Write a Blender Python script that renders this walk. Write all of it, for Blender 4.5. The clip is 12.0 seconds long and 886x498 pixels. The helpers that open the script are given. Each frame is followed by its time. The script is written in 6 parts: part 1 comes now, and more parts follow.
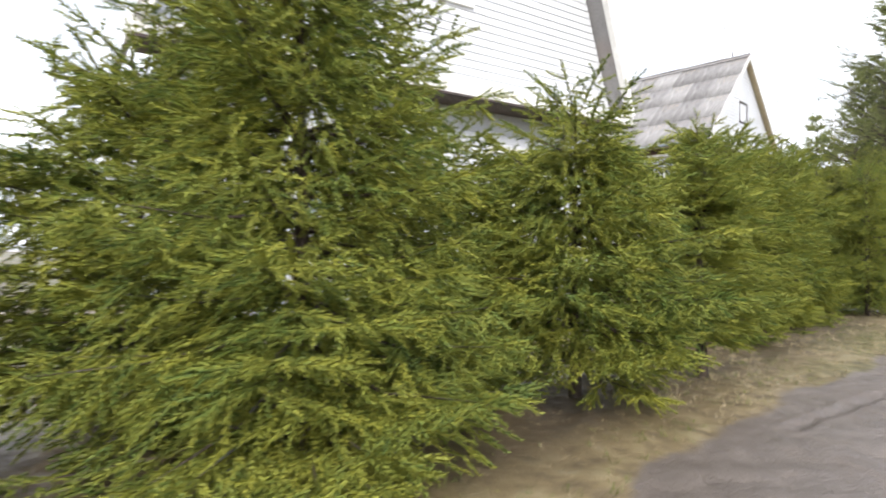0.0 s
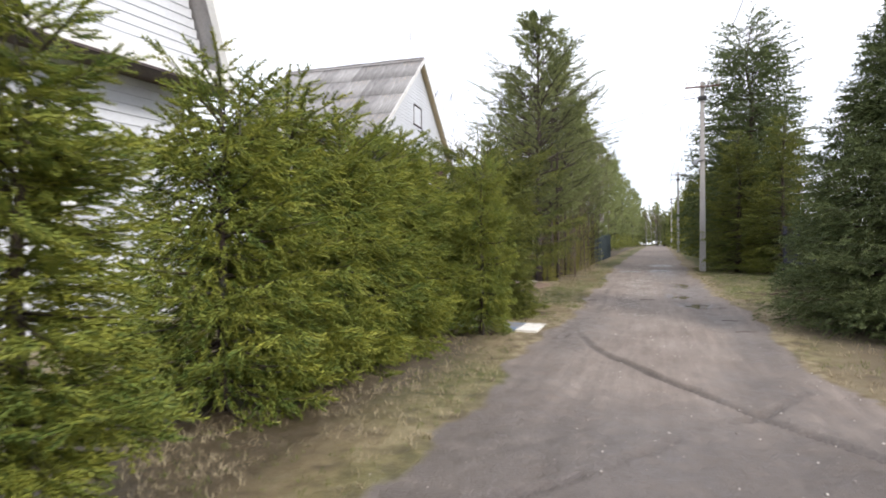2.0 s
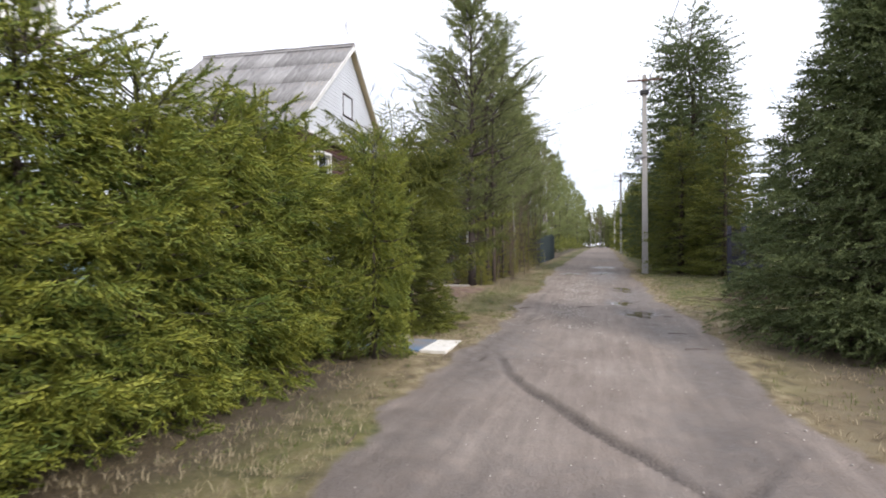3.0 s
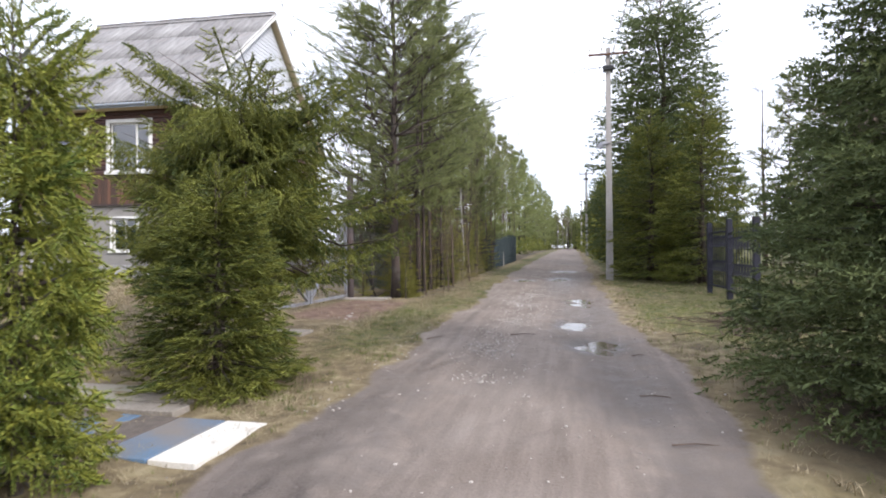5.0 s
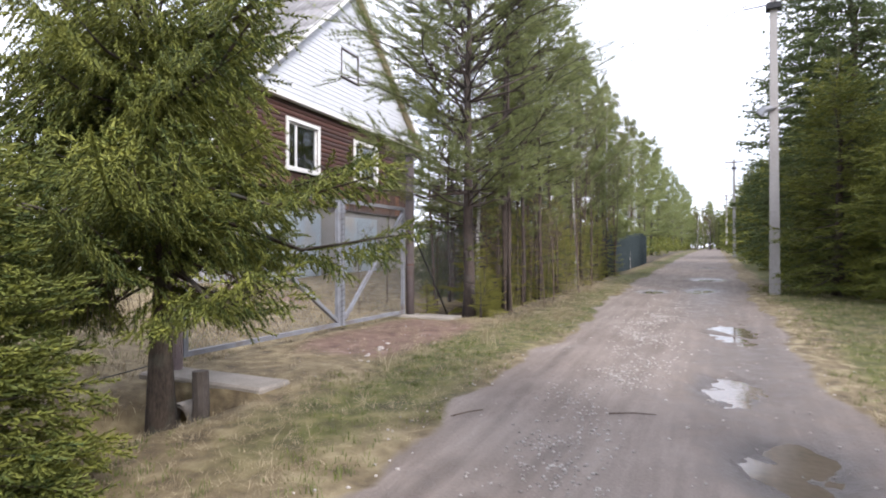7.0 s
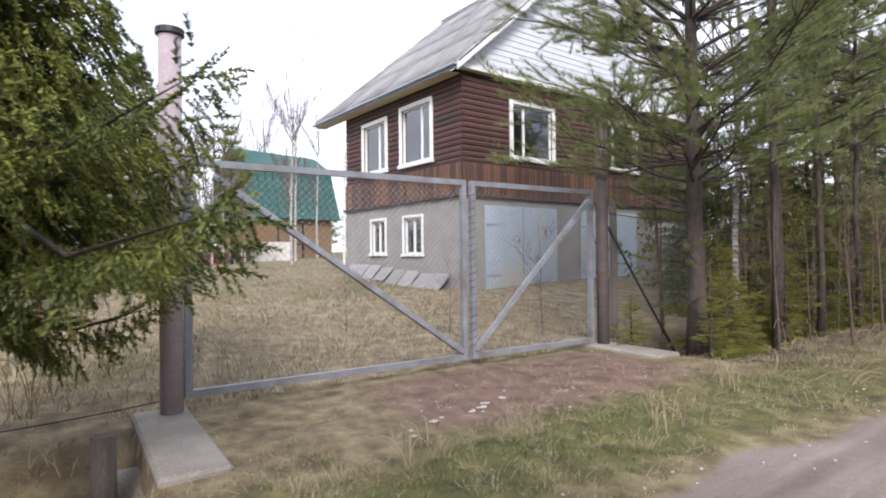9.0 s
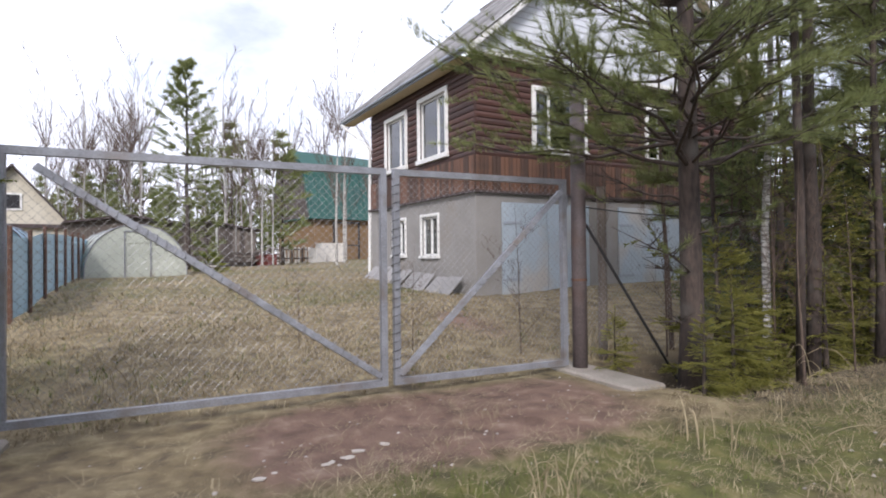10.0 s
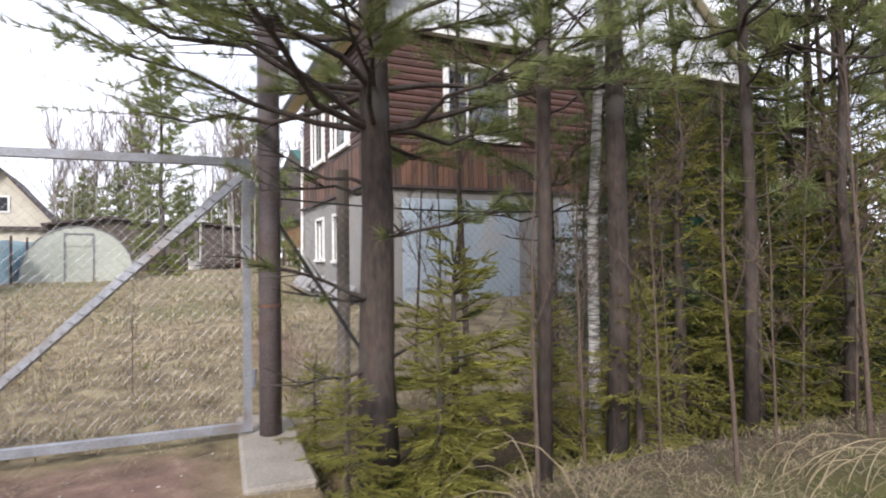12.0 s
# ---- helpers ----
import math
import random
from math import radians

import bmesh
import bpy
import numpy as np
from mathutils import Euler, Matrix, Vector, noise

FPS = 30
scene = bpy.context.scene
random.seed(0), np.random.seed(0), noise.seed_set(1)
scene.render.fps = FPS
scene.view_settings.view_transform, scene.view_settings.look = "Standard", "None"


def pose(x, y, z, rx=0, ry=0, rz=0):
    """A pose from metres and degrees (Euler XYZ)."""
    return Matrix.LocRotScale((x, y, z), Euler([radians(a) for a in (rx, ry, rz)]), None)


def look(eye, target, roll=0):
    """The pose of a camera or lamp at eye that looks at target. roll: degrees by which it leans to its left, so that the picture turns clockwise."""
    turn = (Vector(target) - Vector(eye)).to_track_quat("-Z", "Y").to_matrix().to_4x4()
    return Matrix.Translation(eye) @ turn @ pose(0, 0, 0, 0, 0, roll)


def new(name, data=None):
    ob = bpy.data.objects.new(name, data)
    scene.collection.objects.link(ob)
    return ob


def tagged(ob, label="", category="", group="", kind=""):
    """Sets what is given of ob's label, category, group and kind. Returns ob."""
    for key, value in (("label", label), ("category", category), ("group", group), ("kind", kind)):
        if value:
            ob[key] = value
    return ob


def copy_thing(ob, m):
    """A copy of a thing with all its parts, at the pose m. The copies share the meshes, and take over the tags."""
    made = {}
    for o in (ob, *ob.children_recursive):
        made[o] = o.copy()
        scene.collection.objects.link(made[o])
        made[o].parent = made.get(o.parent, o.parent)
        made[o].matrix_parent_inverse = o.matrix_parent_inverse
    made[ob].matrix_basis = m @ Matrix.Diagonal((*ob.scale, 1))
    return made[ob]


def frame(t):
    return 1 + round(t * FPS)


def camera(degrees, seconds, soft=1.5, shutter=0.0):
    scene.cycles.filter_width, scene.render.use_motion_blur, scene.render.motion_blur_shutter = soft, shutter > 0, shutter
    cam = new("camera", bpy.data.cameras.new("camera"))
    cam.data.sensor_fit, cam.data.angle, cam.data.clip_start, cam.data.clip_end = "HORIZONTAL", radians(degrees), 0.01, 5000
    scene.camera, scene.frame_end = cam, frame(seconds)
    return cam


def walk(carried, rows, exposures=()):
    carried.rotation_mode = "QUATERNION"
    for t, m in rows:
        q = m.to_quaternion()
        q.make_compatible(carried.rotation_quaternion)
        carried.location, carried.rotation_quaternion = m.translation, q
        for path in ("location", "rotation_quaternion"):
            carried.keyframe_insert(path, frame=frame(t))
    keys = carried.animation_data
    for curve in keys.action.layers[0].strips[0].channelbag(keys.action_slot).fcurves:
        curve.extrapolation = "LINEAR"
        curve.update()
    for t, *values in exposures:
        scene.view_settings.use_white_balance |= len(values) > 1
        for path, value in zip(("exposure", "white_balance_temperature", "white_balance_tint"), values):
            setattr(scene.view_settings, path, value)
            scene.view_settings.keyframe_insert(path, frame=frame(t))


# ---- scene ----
cam = camera(76.1, 12.0, soft=1.9, shutter=0.2)
PATH = [
    (0, (0.829, 0.861, 1.249), (-0.671, 2.184, 1.249), -0.4),
    (0.5, (0.762, 1.873, 1.305), (-0.511, 3.415, 1.29), 0.1),
    (1, (0.783, 2.837, 1.318), (-0.227, 4.564, 1.309), 0.1),
    (1.5, (0.749, 3.803, 1.302), (-0.098, 5.615, 1.298), -0.1),
    (2, (0.788, 4.761, 1.318), (0.076, 6.63, 1.317), -0.2),
    (2.5, (0.801, 5.733, 1.299), (0.162, 7.628, 1.302), -0.1),
    (3, (0.888, 6.683, 1.292), (0.344, 8.608, 1.296), -0.2),
    (5, (1.237, 10.3, 1.316), (0.792, 12.25, 1.327), -0.4),
    (5.5, (1.288, 11.142, 1.324), (0.832, 13.09, 1.336), -0.3),
    (6, (1.261, 12.102, 1.333), (0.782, 14.044, 1.345), -0.3),
    (6.5, (1.124, 12.956, 1.335), (0.495, 14.854, 1.348), -0.2),
    (7, (1.117, 13.785, 1.392), (0.253, 15.589, 1.402), -0.1),
    (7.5, (1.002, 14.567, 1.431), (-0.115, 16.226, 1.439), 0.0),
    (9.5, (0.922, 18.045, 1.393), (-0.829, 19.01, 1.417), -0.7),
    (10, (0.762, 18.931, 1.415), (-1.036, 19.805, 1.44), -0.6),
    (10.5, (0.589, 19.821, 1.413), (-1.243, 20.623, 1.441), -0.7),
    (11, (0.518, 20.729, 1.446), (-1.331, 21.491, 1.467), -0.9),
    (11.5, (0.394, 21.55, 1.48), (-1.468, 22.28, 1.505), -0.7),
    (12, (0.28, 22.378, 1.485), (-1.584, 23.104, 1.511), -0.7),
]
walk(cam, [(t, look(e, g, r)) for t, e, g, r in PATH], exposures=[(0, 0.55, 6500, 12), (1.5, 0.3, 6450, 13), (3, 0.15, 6350, 14), (5, 0.35, 6200, 15), (7.5, 0.55, 6150, 17), (9.5, 0.25, 6150, 17), (10.5, 0.0, 6150, 17), (12, 0.42, 6250, 16)])

# ---- sky and sun ----
world = bpy.data.worlds.new("overcast_sky")
scene.world = world
world.use_nodes = True
wn, wl = world.node_tree.nodes, world.node_tree.links
wn.clear()
SUN_EL, SUN_AZ = radians(34), radians(122)
sky = wn.new("ShaderNodeTexSky")
sky.sky_type, sky.sun_disc, sky.sun_elevation, sky.sun_rotation = "NISHITA", False, SUN_EL, SUN_AZ
co = wn.new("ShaderNodeTexCoord")
cmap = wn.new("ShaderNodeMapping")
cmap.inputs["Scale"].default_value = (1.0, 1.0, 2.2)
cn = wn.new("ShaderNodeTexNoise")
cn.inputs["Scale"].default_value, cn.inputs["Detail"].default_value, cn.inputs["Roughness"].default_value = 2.6, 6, 0.55
cr = wn.new("ShaderNodeValToRGB")
cr.color_ramp.elements[0].position, cr.color_ramp.elements[0].color = 0.34, (0.5, 0.5, 0.5, 1)
cr.color_ramp.elements[1].position, cr.color_ramp.elements[1].color = 0.54, (1, 1, 1, 1)
mixs = wn.new("ShaderNodeMix")
mixs.data_type = "RGBA"
mixs.inputs["B"].default_value = (13.4, 13.9, 15.0, 1)
bg = wn.new("ShaderNodeBackground")
bg.inputs["Strength"].default_value = 0.1
wo = wn.new("ShaderNodeOutputWorld")
wl.new(co.outputs["Generated"], cmap.inputs["Vector"])
wl.new(cmap.outputs[0], cn.inputs["Vector"])
wl.new(cn.outputs["Fac"], cr.inputs[0])
wl.new(cr.outputs[0], mixs.inputs["Factor"])
wl.new(sky.outputs[0], mixs.inputs["A"])
wl.new(mixs.outputs["Result"], bg.inputs["Color"])
wl.new(bg.outputs[0], wo.inputs[0])
sun_data = bpy.data.lights.new("sun", "SUN")
sun_data.energy, sun_data.angle, sun_data.color = 3.0, radians(14), (1.0, 0.95, 0.87)
sun = new("sun", sun_data)
sun.matrix_world = look((0, 0, 60), Vector((0, 0, 60)) - Vector((math.sin(SUN_AZ) * math.cos(SUN_EL), math.cos(SUN_AZ) * math.cos(SUN_EL), math.sin(SUN_EL))))


# ---- materials ----
def mat(name, c1, c2=None, rough=0.8, scale=6.0, fine=60.0, bump=0.2, metal=0.0, c3=None, spread=0.25, stretch=(1, 1, 1), translucent=0.0, random_amount=0.0, island=False, spec=0.5):
    """Two-scale noise colour between c1 and c2, stains of c3, fine bump."""
    c2 = c2 or tuple(v * 0.75 for v in c1)
    m = bpy.data.materials.new(name)
    m.use_nodes = True
    n, l = m.node_tree.nodes, m.node_tree.links
    b = n["Principled BSDF"]
    b.inputs["Roughness"].default_value, b.inputs["Metallic"].default_value = rough, metal
    b.inputs["Specular IOR Level"].default_value = spec
    tc = n.new("ShaderNodeTexCoord")
    mp = n.new("ShaderNodeMapping")
    mp.inputs["Scale"].default_value = stretch
    geo = n.new("ShaderNodeNewGeometry")
    info = n.new("ShaderNodeObjectInfo")
    l.new(tc.outputs["Object"], mp.inputs["Vector"])
    big, small = n.new("ShaderNodeTexNoise"), n.new("ShaderNodeTexNoise")
    big.inputs["Scale"].default_value, big.inputs["Detail"].default_value = scale, 5
    small.inputs["Scale"].default_value, small.inputs["Detail"].default_value = fine, 4
    l.new(mp.outputs[0], big.inputs["Vector"])
    l.new(mp.outputs[0], small.inputs["Vector"])
    add = n.new("ShaderNodeMath")
    add.operation = "MULTIPLY_ADD"
    add.inputs[1].default_value = 0.5
    l.new(small.outputs["Fac"], add.inputs[0])
    half = n.new("ShaderNodeMath")
    half.operation = "MULTIPLY"
    half.inputs[1].default_value = 0.5
    l.new(big.outputs["Fac"], half.inputs[0])
    l.new(half.outputs[0], add.inputs[2])
    last = add
    if random_amount:
        rnd = n.new("ShaderNodeMath")
        rnd.operation, rnd.inputs[1].default_value = "MULTIPLY_ADD", random_amount
        l.new((geo.outputs["Random Per Island"] if island else info.outputs["Random"]), rnd.inputs[0])
        l.new(add.outputs[0], rnd.inputs[2])
        sub = n.new("ShaderNodeMath")
        sub.operation, sub.inputs[1].default_value = "SUBTRACT", random_amount / 2
        l.new(rnd.outputs[0], sub.inputs[0])
        last = sub
    ramp = n.new("ShaderNodeValToRGB")
    e = ramp.color_ramp.elements
    e[0].position, e[0].color = 0.5 - spread / 2, (*c2, 1)
    e[1].position, e[1].color = 0.5 + spread / 2, (*c1, 1)
    l.new(last.outputs[0], ramp.inputs[0])
    colour = ramp.outputs[0]
    if c3:
        st = n.new("ShaderNodeTexNoise")
        st.inputs["Scale"].default_value, st.inputs["Detail"].default_value = scale * 0.45, 6
        l.new(tc.outputs["Object"], st.inputs["Vector"])
        sr = n.new("ShaderNodeValToRGB")
        sr.color_ramp.elements[0].position, sr.color_ramp.elements[1].position = 0.52, 0.68
        l.new(st.outputs["Fac"], sr.inputs[0])
        mx = n.new("ShaderNodeMix")
        mx.data_type = "RGBA"
        mx.inputs["B"].default_value = (*c3, 1)
        l.new(sr.outputs[0], mx.inputs["Factor"])
        l.new(colour, mx.inputs["A"])
        colour = mx.outputs["Result"]
    l.new(colour, b.inputs["Base Color"])
    if bump:
        bp = n.new("ShaderNodeBump")
        bp.inputs["Strength"].default_value, bp.inputs["Distance"].default_value = bump, 0.01
        l.new(small.outputs["Fac"], bp.inputs["Height"])
        l.new(bp.outputs[0], b.inputs["Normal"])
    if translucent:
        tr = n.new("ShaderNodeBsdfTranslucent")
        l.new(colour, tr.inputs["Color"])
        ms = n.new("ShaderNodeMixShader")
        ms.inputs[0].default_value = translucent
        l.new(b.outputs[0], ms.inputs[1])
        l.new(tr.outputs[0], ms.inputs[2])
        l.new(ms.outputs[0], n["Material Output"].inputs["Surface"])
    return m


def glass_mat(name, tint, rough=0.02):
    m = bpy.data.materials.new(name)
    m.use_nodes = True
    n, l = m.node_tree.nodes, m.node_tree.links
    n.remove(n["Principled BSDF"])
    t, g, f, ms = n.new("ShaderNodeBsdfTransparent"), n.new("ShaderNodeBsdfGlossy"), n.new("ShaderNodeFresnel"), n.new("ShaderNodeMixShader")
    t.inputs["Color"].default_value = (*tint, 1)
    g.inputs["Roughness"].default_value = rough
    f.inputs["IOR"].default_value = 2.5
    l.new(f.outputs[0], ms.inputs[0])
    l.new(t.outputs[0], ms.inputs[1])
    l.new(g.outputs[0], ms.inputs[2])
    l.new(ms.outputs[0], n["Material Output"].inputs["Surface"])
    return m


SPRUCE = mat("spruce_needles", (0.36, 0.365, 0.06), (0.10, 0.16, 0.038), 0.6, 1.8, 40, 0, spread=0.34, translucent=0.24, random_amount=0.2, island=True, spec=0.3)
SPRUCE_OLD = mat("olive_spruce_needles", (0.285, 0.295, 0.058), (0.062, 0.092, 0.028), 0.62, 1.2, 40, 0, spread=0.34, translucent=0.2, random_amount=0.2, island=True, spec=0.3)
SPRUCE_DARK = mat("dark_spruce_needles", (0.19, 0.225, 0.085), (0.085, 0.12, 0.052), 0.65, 1.1, 12, 0, spread=0.42, translucent=0.3, random_amount=0.2, island=True, spec=0.3)
PINE = mat("pine_needles", (0.285, 0.31, 0.115), (0.15, 0.185, 0.075), 0.6, 0.9, 10, 0, spread=0.42, translucent=0.38, random_amount=0.3, island=True, spec=0.3)
SAPLING = mat("sapling_needles", (0.44, 0.415, 0.105), (0.22, 0.225, 0.062), 0.62, 1.4, 40, 0, spread=0.42, translucent=0.45, random_amount=0.3, island=True, spec=0.3)
BARK = mat("spruce_bark", (0.105, 0.08, 0.062), (0.035, 0.027, 0.022), 0.95, 9, 60, 0.9, stretch=(1, 1, 0.35), c3=(0.10, 0.11, 0.085))
PINE_BARK = mat("pine_bark", (0.082, 0.060, 0.049), (0.030, 0.024, 0.021), 0.95, 8, 45, 1.0, stretch=(1, 1, 0.3), c3=(0.075, 0.068, 0.06))
BIRCH_BARK = mat("birch_bark", (0.62, 0.60, 0.56), (0.10, 0.09, 0.08), 0.8, 7, 30, 0.3, stretch=(0.5, 0.5, 3), spread=0.18)
TWIG = mat("bare_twigs", (0.14, 0.10, 0.075), (0.07, 0.05, 0.04), 0.9, 4, 30, 0)
STRAW = mat("dry_straw", (0.47, 0.395, 0.255), (0.22, 0.175, 0.105), 0.9, 1.5, 20, 0, translucent=0.15, random_amount=0.5, island=True, spread=0.5)
GRASS = mat("green_grass", (0.17, 0.20, 0.045), (0.08, 0.105, 0.026), 0.8, 1.5, 20, 0, translucent=0.3, random_amount=0.5, island=True, spread=0.5)
WHITE_SIDING = mat("white_vinyl_siding", (0.60, 0.62, 0.65), (0.53, 0.55, 0.58), 0.5, 0.8, 20, 0.05)
WHITE_PAINT = mat("white_paint", (0.80, 0.80, 0.78), (0.66, 0.65, 0.62), 0.55, 3, 40, 0.08)
CREAM = mat("cream_soffit_boards", (0.62, 0.52, 0.34), (0.50, 0.40, 0.25), 0.7, 3, 40, 0.1, stretch=(6, 1, 1))
BROWN_LOG = mat("red_brown_timber", (0.085, 0.036, 0.026), (0.042, 0.021, 0.017), 0.6, 3, 40, 0.3, stretch=(1, 1, 6), random_amount=0.35)
PLANK = mat("weathered_brown_plank", (0.145, 0.072, 0.044), (0.062, 0.035, 0.025), 0.7, 5, 50, 0.3, stretch=(4, 4, 0.6), random_amount=0.5)
STUCCO = mat("grey_stucco", (0.31, 0.295, 0.28), (0.235, 0.225, 0.21), 0.95, 1.6, 70, 0.8, c3=(0.26, 0.235, 0.205))
PALE_BLUE = mat("pale_blue_gate_paint", (0.40, 0.47, 0.53), (0.32, 0.38, 0.43), 0.55, 2, 40, 0.1, c3=(0.42, 0.40, 0.37))
ROOF_SHEET = mat("streaked_cement_roof_sheet", (0.36, 0.355, 0.35), (0.15, 0.145, 0.145), 0.9, 1.6, 9, 0.3, stretch=(3.2, 0.22, 1), c3=(0.27, 0.24, 0.225), random_amount=0.18, spread=0.34)
SLATE = mat("asbestos_cement_sheet", (0.31, 0.30, 0.295), (0.20, 0.195, 0.19), 0.9, 1.4, 30, 0.3, c3=(0.30, 0.26, 0.24), random_amount=0.2)
GUTTER = mat("grey_blue_gutter", (0.34, 0.38, 0.43), (0.26, 0.29, 0.33), 0.5, 3, 30, 0.05)
# near-black that paints the gloom of unlit rooms
ROOM_SHADE = mat("painted_room_shade", (0.035, 0.035, 0.04), (0.02, 0.02, 0.022), 0.9, 2, 20, 0)
CURTAIN = mat("white_curtain", (0.70, 0.70, 0.70), (0.52, 0.53, 0.55), 0.9, 2, 14, 0.2, stretch=(9, 9, 0.4))
GLASS = glass_mat("window_glass", (0.75, 0.82, 0.88))
STEEL = mat("galvanised_steel", (0.33, 0.345, 0.38), (0.20, 0.205, 0.22), 0.5, 6, 80, 0.25, metal=0.3, c3=(0.20, 0.175, 0.16))
POST_PAINT = mat("lilac_brown_post_paint", (0.47, 0.39, 0.41), (0.33, 0.27, 0.28), 0.6, 5, 60, 0.2, c3=(0.16, 0.11, 0.09))
POST_DARK = mat("dark_post_paint", (0.15, 0.12, 0.12), (0.085, 0.07, 0.068), 0.65, 5, 60, 0.3, c3=(0.11, 0.07, 0.055))
RUST = mat("rusty_iron", (0.16, 0.085, 0.055), (0.075, 0.045, 0.035), 0.85, 8, 60, 0.4)
WIRE = mat("galvanised_wire", (0.36, 0.36, 0.37), (0.24, 0.24, 0.24), 0.5, 6, 40, 0, metal=0.6)
CONCRETE = mat("old_concrete", (0.34, 0.305, 0.265), (0.21, 0.187, 0.16), 0.95, 3, 60, 0.6, c3=(0.25, 0.24, 0.19))
POLE_CONCRETE = mat("pole_concrete", (0.42, 0.40, 0.38), (0.30, 0.285, 0.27), 0.9, 3, 50, 0.4, stretch=(1, 1, 0.3))
IRON = mat("dark_blue_wrought_iron", (0.018, 0.019, 0.036), (0.010, 0.011, 0.02), 0.65, 6, 50, 0.2)
BLACK = mat("black_metal", (0.03, 0.03, 0.032), (0.015, 0.015, 0.016), 0.5, 6, 50, 0.1)
POLYCARB = mat("hazy_polycarbonate", (0.60, 0.63, 0.55), (0.46, 0.49, 0.42), 0.35, 1.5, 30, 0.1, translucent=0.15)
BLUE_SHEET = mat("blue_polycarbonate_sheet", (0.42, 0.60, 0.70), (0.33, 0.50, 0.60), 0.35, 1.5, 30, 0.05, translucent=0.2)
GREEN_ROOF = mat("green_metal_roof", (0.022, 0.098, 0.08), (0.014, 0.066, 0.056), 0.55, 1, 20, 0.05)
YELLOW_WALL = mat("pale_yellow_wall", (0.60, 0.56, 0.46), (0.50, 0.46, 0.37), 0.8, 1.5, 30, 0.1)
OLD_WOOD = mat("grey_old_boards", (0.15, 0.125, 0.105), (0.075, 0.062, 0.055), 0.9, 3, 40, 0.4, stretch=(4, 4, 0.5), random_amount=0.4)
OCHRE = mat("ochre_boards", (0.25, 0.16, 0.08), (0.17, 0.10, 0.05), 0.8, 3, 40, 0.2, stretch=(1, 1, 5))
BLUE_TILE = mat("worn_blue_paint_board", (0.10, 0.20, 0.33), (0.13, 0.16, 0.20), 0.8, 2.2, 50, 0.3, c3=(0.20, 0.18, 0.165))
WHITE_BOARD = mat("worn_white_board", (0.74, 0.71, 0.65), (0.58, 0.55, 0.50), 0.8, 4, 50, 0.2)
GREEN_NET = mat("green_fence_net", (0.035, 0.12, 0.085), (0.025, 0.08, 0.06), 0.7, 3, 40, 0)
FAR_FENCE = mat("dark_green_profiled_sheet", (0.018, 0.034, 0.038), (0.013, 0.025, 0.028), 0.75, 2, 30, 0)
RED_PAINT = mat("faded_red_paint", (0.20, 0.045, 0.035), (0.12, 0.03, 0.025), 0.7, 4, 40, 0.1)
DARK_ROOF = mat("dark_brown_roof", (0.075, 0.055, 0.052), (0.045, 0.034, 0.034), 0.8, 2, 30, 0.1)
STONE = mat("pale_stones", (0.48, 0.44, 0.40), (0.28, 0.25, 0.225), 0.9, 8, 60, 0.4, random_amount=0.5, island=True)


